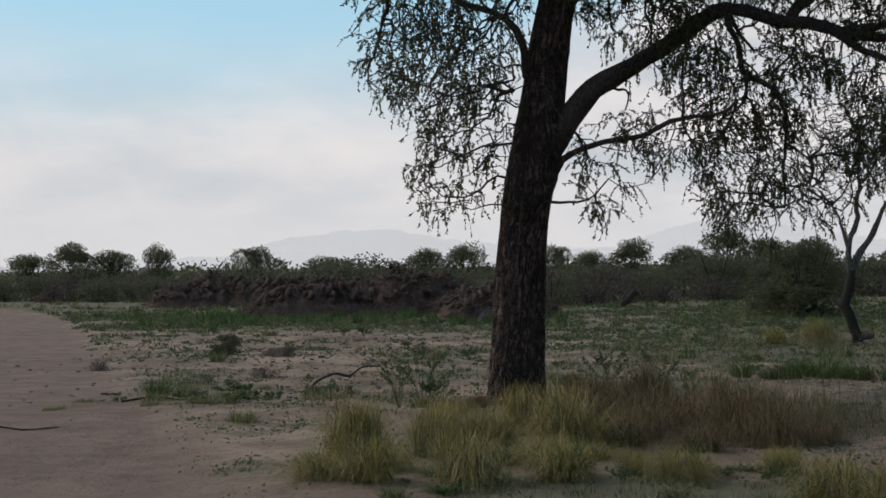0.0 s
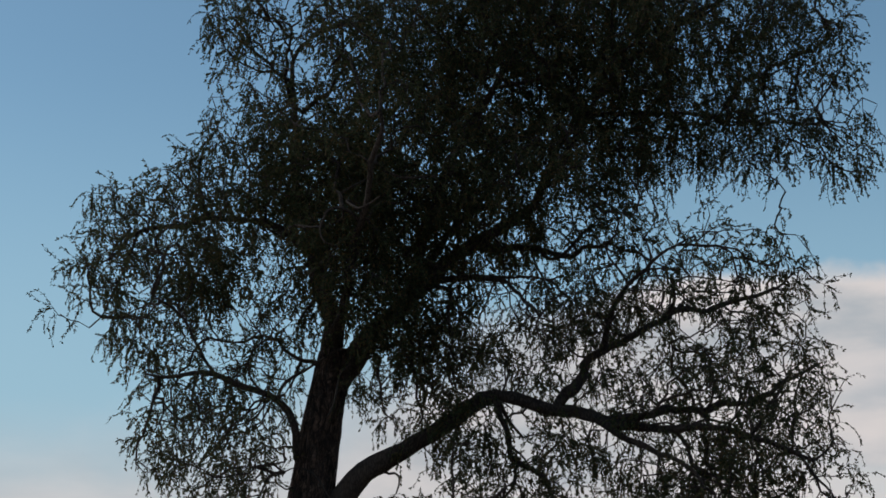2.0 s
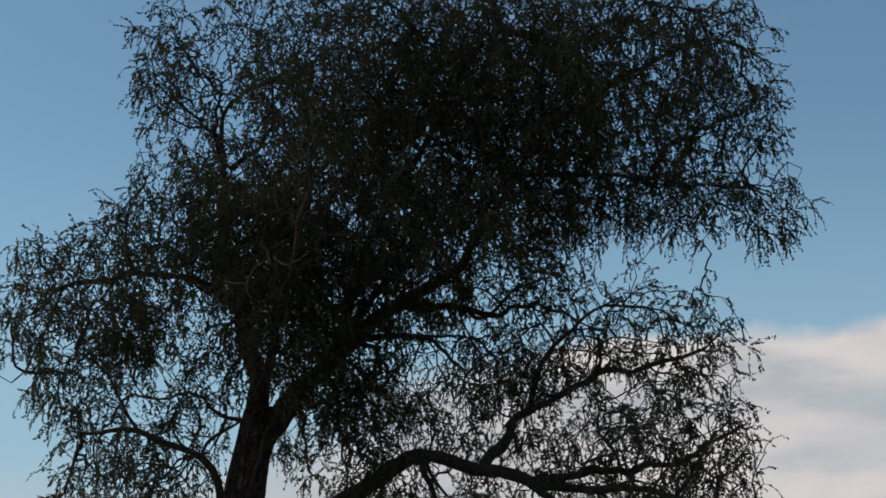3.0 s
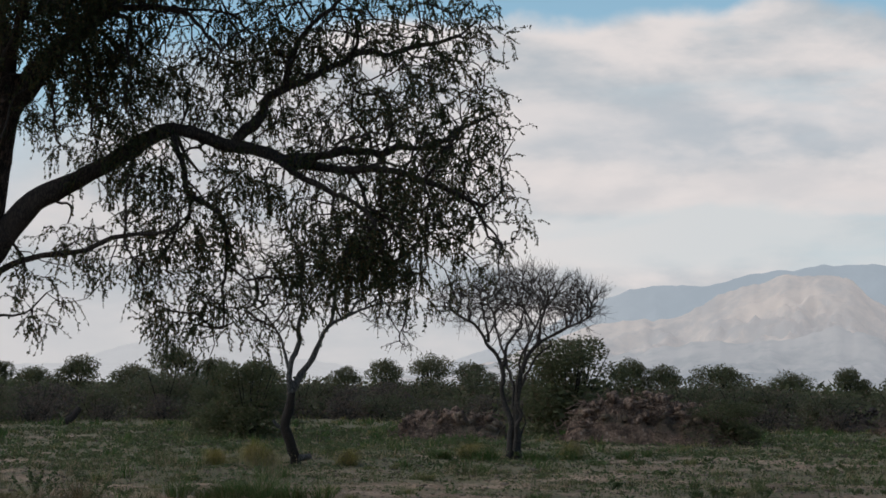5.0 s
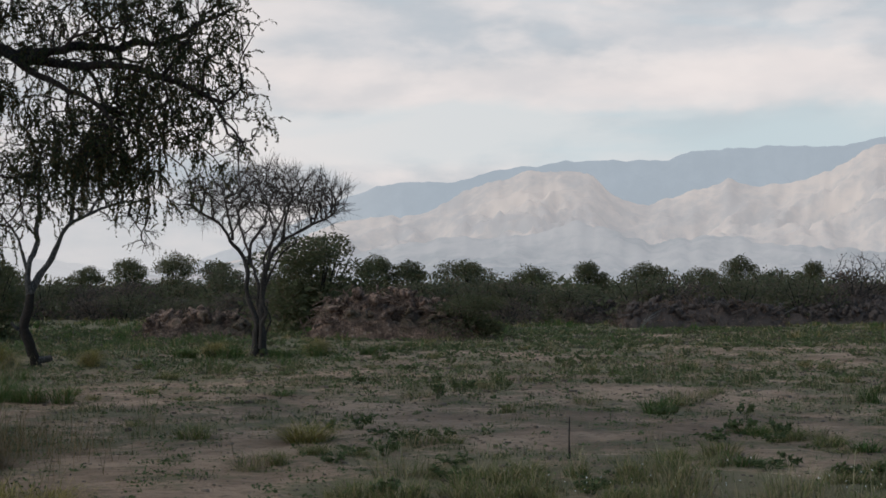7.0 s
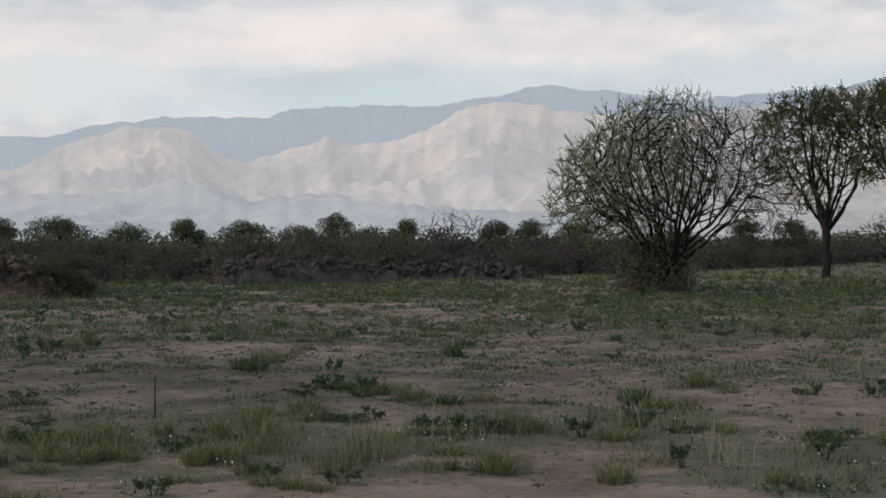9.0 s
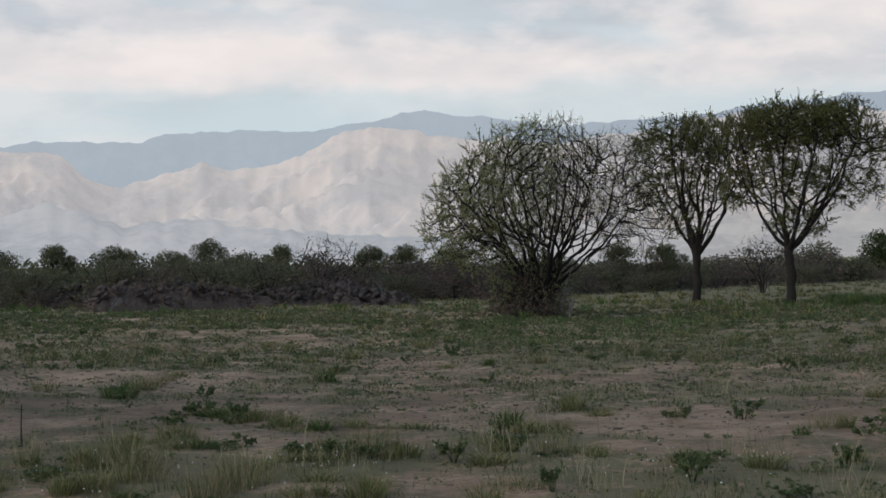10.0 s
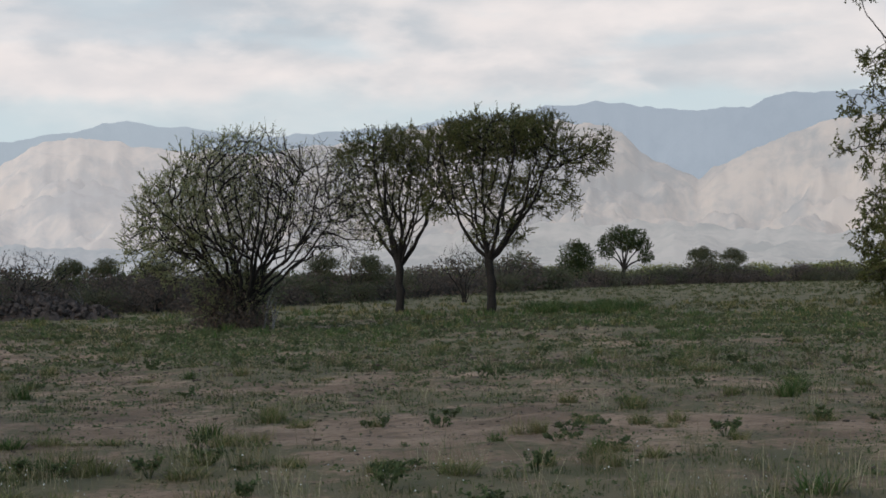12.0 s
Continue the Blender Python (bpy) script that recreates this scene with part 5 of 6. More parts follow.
# the tree at the far end of the turn, of which one flank shows
make_tree("field_tree", *polar(69.85, 71.4), "tall leafy green tree with foliage down to the grass", 26,
          [(0.24, 0.10, [(0, 0, -0.1), (0.1, 0, 1.6), (-0.05, 0, 3.2), (0.2, 0, 5.0), (0.0, 0, 7.5), (0.1, 0, 10.0)]), (0.11, 0.03, [(0.05, 0, 2.2), (-1.0, 0, 3.2), (-2.4, 0, 3.8)]), (0.11, 0.03, [(0, 0, 2.8), (0.9, 0.3, 4.4), (1.6, 0.5, 6.0)]),
           (0.09, 0.03, [(0.1, 0, 1.4), (-0.9, 0.2, 1.8), (-2.2, 0.4, 1.7)]), (0.10, 0.03, [(0.1, 0, 4.4), (-1.2, 0, 6.2), (-2.6, 0, 7.6)]), (0.06, 0.015, [(0.1, 0, 5.6), (-1.5, 0, 6.3), (-3.0, 0, 6.4), (-4.1, 0, 6.2)]),
           (0.07, 0.02, [(0.05, 0, 7.5), (-1.1, 0, 9.4), (-2.5, 0, 10.8), (-3.2, 0, 11.9)]), (0.05, 0.015, [(-1.2, 0, 6.2), (-2.4, 0, 7.9), (-3.5, 0, 8.5)])],
          [(-0.5, 0, 2.8, 3.3, 2.4, 2.8, 1250), (-1.4, 0, 1.4, 2.2, 1.6, 1.4, 450), (-0.3, 0, 6.5, 3.4, 2.2, 2.3, 800), (-0.2, 0, 9.5, 3.4, 2.0, 1.7, 380), (-3.6, 0, 7.9, 0.7, 0.6, 0.5, 45), (-4.0, 0, 6.2, 0.5, 0.5, 0.3, 25), (-3.1, 0, 12.3, 0.5, 0.5, 0.4, 16)], M_DARK_TWIG, M_DARK_TWIG, M_LEAF_OLIVE,
          per_end=6, length=0.5, droop=0.25, per=15, leaf=0.12, wide=0.055, twig=0.007, thin=0.010, stop=0.26, step=0.2, reach=1.2, wander=0.6, most=0.06, foot_from=0.3, extra=0.15).rotation_euler.z = radians(-67)

# ---- heaps of cut brushwood ----


def brush_heap(x, y, turn, long, broad, tall, seed, sticks, scraps, label, clod_mat=M_HEAP, stick_mat=M_DEAD):
    rng = np.random.default_rng(seed)
    ob = thing("brush_heap", x, y, label, "brushwood", "heaps of cut brushwood", turn)
    wood, dry = Shape(), Shape()

    def top(u, v):
        e = np.clip(1 - np.abs(u / (long / 2)) ** 3.2, 0, 1) ** 0.5 * np.clip(1 - np.abs(v / (broad / 2)) ** 2.6, 0, 1) ** 0.55
        return tall * e * (0.36 + 1.2 * fbm(u * 1.3 + seed, v * 1.3, seed, 4))

    # the packed inside of the heap: clods, chips and matted twigs
    cu, cv = np.meshgrid(np.linspace(-0.5, 0.5, int(long / 0.07)) * long, np.linspace(-0.5, 0.5, int(broad / 0.07)) * broad, indexing="ij")
    pits = np.clip((fbm(cu * 2.6 + 7, cv * 2.6, seed + 3, 3) - 0.36) * 5, 0, 1)
    lumps = np.abs(fbm(cu * 3.4, cv * 3.4, seed + 5, 4) - 0.5) * 2
    cz = top(cu, cv) * (0.58 + 0.30 * pits) + 0.26 * (lumps - 0.3) * np.clip(top(cu, cv) * 4, 0, 1) - 0.04
    jog = 0.05
    verts = np.stack([cu + jog * (fbm(cu * 9, cv * 9, 3, 2) - 0.5), cv + jog * (fbm(cu * 9, cv * 9, 5, 2) - 0.5), cz], -1).reshape(-1, 3)
    i, j = np.meshgrid(np.arange(cu.shape[0] - 1), np.arange(cu.shape[1] - 1), indexing="ij")
    w = cu.shape[1]
    quads = np.stack([i * w + j, (i + 1) * w + j, (i + 1) * w + j + 1, i * w + j + 1], -1).reshape(-1, 4)
    part("packed_core", solid("packed_core", verts, quads, clod_mat, False), ob)
    for _ in range(int(sticks * 0.6)):
        u, v = rng.uniform(-0.5, 0.5) * long, rng.uniform(-0.5, 0.5) * broad
        h = float(top(u, v)) * rng.uniform(0.5, 1.02)
        way = unit(np.array([rng.normal(), rng.normal(), rng.normal() * 0.3]))
        size = rng.uniform(0.3, 1.3) * rng.uniform(0.5, 1)
        mid = np.array([u, v, h])
        line = [mid - way * size / 2, mid + rng.normal(size=3) * 0.06, mid + way * size / 2 + rng.normal(size=3) * 0.10]
        line = np.array(line)
        line[:, 2] = np.maximum(line[:, 2], 0.02)
        r = rng.uniform(0.006, 0.024)
        wood.tube(curve_through(line, 0.25), np.linspace(r, r * 0.5, len(curve_through(line, 0.25))), 4)
    scraps = scraps // 3
    u, v = rng.uniform(-0.5, 0.5, scraps) * long, rng.uniform(-0.5, 0.5, scraps) * broad
    h = top(u, v) * rng.uniform(0.55, 1.0, scraps)
    base = np.stack([u, v, np.maximum(h, 0.02)], -1)
    dry.leaves(base, unit(rng.normal(size=(scraps, 3)) + (0, 0, 0.3)), rng.uniform(0.03, 0.12, scraps), rng.uniform(0.015, 0.04, scraps), rng)
    stumps = Shape()
    for _ in range(int(long * broad * 11)):
        u, v = rng.uniform(-0.47, 0.47) * long, rng.uniform(-0.45, 0.45) * broad
        mid = np.array([u, v, max(float(top(u, v)) * rng.uniform(0.8, 1.0), 0.05)])
        way = unit(rng.normal(size=3)) * rng.uniform(0.06, 0.22)
        r = rng.uniform(0.03, 0.12)
        stumps.tube(np.array([mid - way * 1.1, mid - way, mid + rng.normal(size=3) * 0.02, mid + way, mid + way * 1.1]), (r * 0.2, r * 0.9, r * rng.uniform(0.8, 1.2), r * 0.8, r * 0.15), 6)
    part("lump_layer", stumps.mesh("lump_layer", clod_mat), ob, "loose lumps and cut ends on the heap")["kind"] = "stuff"
    part("brushwood", wood.mesh("brushwood", stick_mat), ob)
    part("leaf_litter", dry.mesh("leaf_litter", M_LITTER), ob)


brush_heap(21.6, 46.7, -25, 5.0, 2.6, 1.32, 61, 1100, 9000, "long heap of cut brown brushwood on the grass")
brush_heap(16.6, 50.0, -18, 3.2, 2.0, 0.8, 62, 400, 4000, "low heap of cut brown brushwood by the hedge")
brush_heap(-2.4, 56.0, 2, 8.0, 3.2, 1.35, 63, 1200, 11000, "high heap of cut reddish-brown brushwood by the hedge", M_HEAP_DARK)
brush_heap(1.6, 52.0, 10, 3.4, 2.2, 1.0, 64, 500, 5000, "heap of cut brown brushwood behind the old tree", M_HEAP_DARK)
brush_heap(-9.0, 74.0, 5, 7.0, 3.0, 1.3, 65, 700, 7000, "dark heap of brushwood along the hedge", M_HEAP_DARK)
brush_heap(36.5, 52.5, -30, 6.0, 2.6, 1.0, 66, 700, 6000, "low scattered heap of brown brushwood before the hedge", M_HEAP_GREY)
brush_heap(45.0, 55.0, -38, 9.0, 3.0, 0.7, 67, 800, 8000, "long low heap of grey-brown brushwood before the hedge", M_HEAP_GREY, M_TWIG)
brush_heap(47.5, 60.5, -38, 10.0, 3.4, 1.0, 68, 1800, 4000, "long dark heap of tangled dry brushwood before the hedge", M_HEAP_GREY, M_TWIG)
brush_heap(39.5, 59.5, -33, 8.0, 3.0, 0.85, 69, 1500, 4000, "long dark heap of tangled dry brushwood before the hedge", M_HEAP_GREY, M_TWIG)

# pale bare branches that stick out of the heaps


def pale_branch(x, y, tall, lean, seed):
    rng = np.random.default_rng(seed)
    ob = thing("pale_branch", x, y, "bare pale grey dead branch sticking out of brushwood", "branch", "pale dead branches in the brushwood")
    shape = Shape()
    for k in range(3):
        q = rng.uniform(0, 6.28)
        tip = (lean * (0.5 + 0.5 * k) + 0.3 * math.cos(q), 0.3 * math.sin(q), tall * rng.uniform(0.6, 1.0))
        line = curve_through([(0, 0, -0.05), (0.3 * tip[0] + 0.05, 0.3 * tip[1], 0.55 * tip[2]), tip], 0.12)
        shape.tube(line, np.linspace(0.022, 0.008, len(line)), 5)
    part("branching", shape.mesh("branching", M_PALE_BARK, True), ob)


for k, (q, d, tall, lean) in enumerate(((36.0, 66, 1.5, 0.5), (34.6, 65, 1.0, 0.8), (41.8, 72, 1.4, -0.3), (37.2, 68, 0.9, 0.7), (47.9, 50.2, 1.1, 0.6), (47.6, 50.4, 1.6, 0.35), (26.5, 51, 1.5, 0.2), (1.0, 49.6, 0.7, 0.9), (32.9, 62, 0.8, 0.9))):
    pale_branch(*polar(q, d), tall, lean, 400 + k)

# a dark log that leans on the grass by the hedge
log_thing = thing("fallen_log", *polar(6.05, 66), "short dark weathered log leaning on the grass", "log", "", 20)
log_shape = Shape()
log_line = curve_through([(-0.35, 0, 0.05), (0, 0, 0.28), (0.32, 0.05, 0.62)], 0.08)
log_shape.tube(log_line, np.linspace(0.17, 0.13, len(log_line)), 10)
log_shape.tube(np.array([(-0.55, 0, 0.05), (-0.3, 0, 0.2), (-0.05, 0.02, 0.5)]), (0.03, 0.03, 0.02), 6)
part("wood", log_shape.mesh("wood", M_BRANCH, True), log_thing)

# ---- grass, tufts and weeds ----


def blades(rng, base, tall, wide, bow=0.35):
    """Curved blades, each two quads long, with roots at base."""
    count = len(base)
    q = rng.uniform(0, 2 * math.pi, count)
    lean = np.stack([np.cos(q), np.sin(q), 0 * q], -1)
    side = np.stack([-np.sin(q), np.cos(q), 0 * q], -1) * np.broadcast_to(wide, count)[:, None] * 0.5
    tall = np.broadcast_to(tall, count)[:, None]
    bend = tall * bow * rng.uniform(0.2, 1.6, count)[:, None]
    up = np.array([0, 0, 1.0])
    mid = base + up * tall * 0.6 + lean * bend * 0.35
    tip = base + up * tall * 0.95 + lean * bend
    verts = np.stack([base - side, base + side, mid - side * 0.8, mid + side * 0.8, tip - side * 0.15, tip + side * 0.15], 1).reshape(-1, 3)
    k = np.arange(count)[:, None] * 6
    quads = np.stack([k + (0, 1, 3, 2), k + (2, 3, 5, 4)], 1).reshape(-1, 4)
    return verts, quads


def far_blades(rng, base, tall, wide):
    """Plain short blades for grass far off."""
    count = len(base)
    q = rng.uniform(0, 2 * math.pi, count)
    side = np.stack([-np.sin(q), np.cos(q), 0 * q], -1) * np.broadcast_to(wide, count)[:, None] * 0.5
    tip = base + np.array([0, 0, 1.0]) * np.broadcast_to(tall, count)[:, None] + rng.normal(size=(count, 3)) * (0.07, 0.07, 0)
    verts = np.stack([base - side, base + side, tip + side * 0.3, tip - side * 0.3], 1).reshape(-1, 3)
    return verts, np.arange(4 * count).reshape(-1, 4)


def scatter(rng, count, d0, d1, az0=-17.5, az1=71.0):
    d = np.sqrt(rng.uniform(d0 ** 2, d1 ** 2, count))
    q = np.radians(rng.uniform(az0, az1, count))
    return d * np.sin(q), d * np.cos(q), d


def field_grass(name, mat, label, count, d0, d1, low, high, wide, seed, need=0.25, sharp=1.0, clump=14, az0=-17.5, az1=71.0):
    rng = np.random.default_rng(seed)
    # blades stand in clumps of uneven size
    x, y, d = scatter(rng, count // clump, d0, d1, az0, az1)
    g = growth_at(x, y) + 0.35 * (fbm(x * 2.3, y * 2.3, seed, 3) - 0.5)
    keep = rng.uniform(0, 1, len(x)) < np.clip((g - need) * sharp, 0.0, 1)
    x, y, d, g = x[keep], y[keep], d[keep], g[keep]
    many = rng.poisson(clump * rng.gamma(1.2, 0.85, len(x)))
    vigour = np.repeat(rng.uniform(0.45, 1.35, len(x)), many)
    x, y, d, g = (np.repeat(v, many) for v in (x, y, d, g))
    wide_of = 0.035 + 0.05 * vigour
    x, y = x + rng.normal(size=len(x)) * wide_of, y + rng.normal(size=len(x)) * wide_of
    base = np.stack([x, y, ground_z(x, y) - 0.01], -1)
    tall = rng.uniform(low, high, len(x)) * (0.6 + 0.7 * g) * vigour
    broad = wide * np.clip(d / 22, 0.7, 3.0)
    verts, quads = blades(rng, base, tall, broad, 0.7) if d1 < 35 else far_blades(rng, base, tall, broad)
    tagged(new(name, solid(name, verts, quads, mat)), label, "grass", kind="stuff")


field_grass("short_grass", M_GRASS, "patchy short green grass on the bare field", 110000, 10.5, 30, 0.02, 0.080, 0.009, 71, 0.30, 1.6)
field_grass("field_grass", M_GRASS, "short green grass across the field", 120000, 30, 75, 0.03, 0.09, 0.016, 72, 0.30, 1.4)
field_grass("dry_grass", M_STRAW, "thin dry straw-coloured grass stalks", 42000, 10.5, 34, 0.08, 0.32, 0.006, 73, 0.45, 1.0)
field_grass("hedge_grass", M_HEDGE_GRASS, "yellow-green grass strip before the hedge", 36000, 46, 85, 0.05, 0.17, 0.015, 74, 0.55, 1.3)
field_grass("green_strip", M_LUSH, "lush green grass strip before the brushwood", 42000, 44, 60, 0.06, 0.24, 0.016, 80, 0.72, 1.3, 18, -18.0, 4.0)
field_grass("green_patch", M_LUSH, "scattered lush green grass under the trees", 60000, 24, 68, 0.06, 0.20, 0.014, 81, 0.72, 1.6)


field_grass("far_grass", M_GRASS, "rough green and yellow grass far across the field", 60000, 72, 190, 0.04, 0.12, 0.020, 79, 0.30, 1.5, 10, 40.0, 72.0)
field_grass("straw_stalks", M_STALK, "upright pale straw stalks among the short grass", 11000, 11, 24, 0.10, 0.26, 0.006, 75, 0.60, 1.6, 10)
field_grass("near_stalks", M_STALK, "clumps of pale straw stalks beside bare soil", 4600, 11.3, 17.5, 0.12, 0.34, 0.0065, 82, 0.62, 1.8, 12, 20, 71)


def airy_grass(count, seed):
    """Fine tall grass that stands round the old tree."""
    rng = np.random.default_rng(seed)
    x, y = 2.7 + 1.0 * rng.normal(size=count), 17.6 + 1.5 * rng.normal(size=count)
    keep = (np.hypot(x - 0.8, y - 20.4) > 0.5) & (y > 12.5) & (fbm(x * 1.1, y * 1.1, seed, 3) > 0.47)
    x, y = x[keep], y[keep]
    base = np.stack([x, y, ground_z(x, y) - 0.01], -1)
    verts, quads = blades(rng, base, rng.uniform(0.15, 0.50, len(x)), 0.0055, 0.8)
    tagged(new("fine_grass", solid("fine_grass", verts, quads, M_TUFT_DULL)), "fine tall yellow-brown grass round the old tree", "grass", kind="stuff")


airy_grass(3000, 76)


def soil_clods(count, seed):
    rng = np.random.default_rng(seed)
    x, y, d = scatter(rng, count, 10.8, 34)
    keep = rng.uniform(0, 1, count) > 0.75 * track_at(x, y)
    x, y, d, count = x[keep], y[keep], d[keep], int(keep.sum())
    size = rng.uniform(0.006, 0.018, count) * np.clip(d / 14, 0.9, 2.2) * (1 + (rng.uniform(0, 1, count) > 0.96))
    corner = np.array([(-1, -1, -1), (1, -1, -1), (1, 1, -1), (-1, 1, -1), (-1, -1, 1), (1, -1, 1), (1, 1, 1), (-1, 1, 1)], float)
    verts = corner[None] * rng.uniform(0.5, 1.1, (count, 8, 3)) * (1, 1, 0.6)
    verts = verts * size[:, None, None] + np.stack([x, y, ground_z(x, y)], -1)[:, None]
    face = np.array([(0, 1, 5, 4), (1, 2, 6, 5), (2, 3, 7, 6), (3, 0, 4, 7), (4, 5, 6, 7)])
    quads = (face[None] + (np.arange(count) * 8)[:, None, None]).reshape(-1, 4)
    tagged(new("soil_clods", solid("soil_clods", verts.reshape(-1, 3), quads, M_CLOD)), "small brown clods and stones on the soil", "stones", kind="stuff")


soil_clods(7000, 77)


def white_flowers(count, seed):
    rng = np.random.default_rng(seed)
    x, y, d = scatter(rng, count, 11, 15, 28, 66)
    keep = growth_at(x, y) + 1.2 * fbm(x * 0.9, y * 0.9, seed, 2) > 1.05
    base = np.stack([x, y, ground_z(x, y) + rng.uniform(0.04, 0.16, count)], -1)[keep]
    shape = Shape()
    shape.leaves(base, unit(rng.normal(size=base.shape)), rng.uniform(0.008, 0.020, len(base)), 0.012, rng)
    tagged(new("white_flowers", shape.mesh("white_flowers", M_FLOWER)), "tiny white flowers among the short grass", "flowers", kind="stuff")


white_flowers(300, 78)


def tuft_mesh(seed, count, radius, tall, wide, mat, bow):
    rng = np.random.default_rng(seed)
    q, r = rng.uniform(0, 2 * math.pi, count), radius * np.sqrt(rng.uniform(0, 1, count)) * 0.5
    base = np.stack([r * np.cos(q), r * np.sin(q), 0 * q - 0.02], -1)
    verts, quads = blades(rng, base, tall * rng.uniform(0.45, 1.1, count), wide, bow)
    v = verts.reshape(-1, 6, 3)
    out = np.stack([np.cos(q), np.sin(q)], -1)[:, None] * (r / radius)[:, None, None] * tall * bow * 0.8
    v[:, 2:4, :2] += out * 0.4
    v[:, 4:6, :2] += out
    return solid("blades", v.reshape(-1, 3), quads, mat)


def weed_mesh(seed, count, radius, tall, mat):
    rng = np.random.default_rng(seed)
    shape = Shape()
    for _ in range(9):
        q = rng.uniform(0, 2 * math.pi)
        tip = np.array([radius * 0.8 * math.cos(q), radius * 0.8 * math.sin(q), tall * rng.uniform(0.5, 1.0)])
        line = np.array([(0, 0, -0.02), tip * (0.4, 0.4, 0.65), tip])
        shape.tube(line, (0.006, 0.004, 0.002), 3)
        t = rng.uniform(0.2, 1, count // 9)[:, None]
        base = line[1] * (1 - t) + line[2] * t
        shape.leaves(base, unit(rng.normal(size=base.shape) + (0, 0, 0.3)), rng.uniform(0.03, 0.07, len(base)), 0.03, rng)
    return shape.mesh("leaves", mat)


def tuft_thing(name, seed, count, dry, radius, tall, wide, green_mat, bow, label, group):
    """A tuft: living blades and, among them, dead ones."""
    ob = tagged(new(name), label, "grass tuft", group)
    part("living_grass", tuft_mesh(seed, int(count * (1 - dry)), radius, tall, wide, green_mat, bow), ob)
    part("dead_grass", tuft_mesh(seed + 500, int(count * dry), radius * 1.1, tall * 0.95, wide * 0.8, M_STRAW, bow * 1.1), ob, "dead straw-coloured blades")
    return [ob, False]


def single(name, mesh, label, category, group):
    return [tagged(new(name, mesh), label, category, group), False]


def ground_weeds(name, mat, label, clumps, d0, d1, per, size, leaf, seed, lo):
    """Low rosettes of small leaves all over the field."""
    rng = np.random.default_rng(seed)
    x, y, d = scatter(rng, clumps, d0, d1)
    g = growth_at(x, y)
    keep = rng.uniform(0, 1, clumps) < np.clip(lo + g, 0, 1) * (1 - track_at(x, y)) * np.clip(7.5 * fbm(x * 0.30, y * 0.30, seed, 4) - 3.0, 0.05, 1)
    x, y, d = x[keep], y[keep], d[keep]
    big = size * np.clip(rng.gamma(1.6, 0.65, len(x)), 0.3, 3.2)
    cx, cy, cb, cd = (np.repeat(v, per) for v in (x, y, big, d))
    q, r = rng.uniform(0, 2 * math.pi, len(cx)), cb * np.sqrt(rng.uniform(0, 1, len(cx)))
    px, py = cx + r * np.cos(q), cy + r * np.sin(q)
    base = np.stack([px, py, ground_z(px, py) + rng.uniform(0, 0.45, len(px)) * np.sqrt(np.clip(1 - (r / cb) ** 2, 0, 1)) * cb], -1)
    shape = Shape()
    k = leaf * rng.uniform(0.6, 1.3, len(px)) * np.clip(cd / 25, 0.8, 2.0)
    shape.leaves(base, unit(rng.normal(size=base.shape) * (1, 1, 0.5) + (0, 0, 0.25)), k, k * 0.5, rng)
    tagged(new(name, shape.mesh(name, mat)), label, "weeds", kind="stuff")


ground_weeds("low_weeds", M_WEED, "low grey-green weeds scattered over the soil", 13000, 11, 60, 15, 0.13, 0.052, 91, 0.12)
ground_weeds("creeping_weeds", M_CREEP, "grey-green creeping weeds in low cushions on soil", 15000, 11, 62, 19, 0.16, 0.037, 93, 0.02)
ground_weeds("olive_weeds", M_GRASS, "olive-green low plants in small cushions on soil", 8000, 11, 60, 20, 0.13, 0.034, 94, 0.0)
ground_weeds("dark_litter", M_LEAF_BROWN, "small dark tufts and dead plant scraps on soil", 9000, 11, 60, 10, 0.10, 0.032, 92, 0.16)

tufts = [tuft_thing("grass_tuft", 200 + k, 620, 0.28, 0.36, 0.50, 0.008, M_TUFT, 1.15, "arching yellow-green grass tuft near the old tree", "grass tufts round the old tree") for k in range(3)]
straws = [tuft_thing("dry_tuft", 210 + k, 170, 0.72, 0.42, 0.52, 0.0075, M_GREENS, 0.38, "tall dry straw-coloured grass tuft", "dry grass tufts") for k in range(3)]
greens = [tuft_thing("green_tuft", 220 + k, 210, 0.22, 0.28, 0.24, 0.009, M_GREENS, 0.8, "low green grass tuft on the bare field", "green grass tufts on the field") for k in range(3)]
weeds = [single("weed", weed_mesh(230 + k, 190, 0.20, 0.24, M_WEED), "small leafy green weed on bare soil", "weed", "weeds on the field") for k in range(3)]


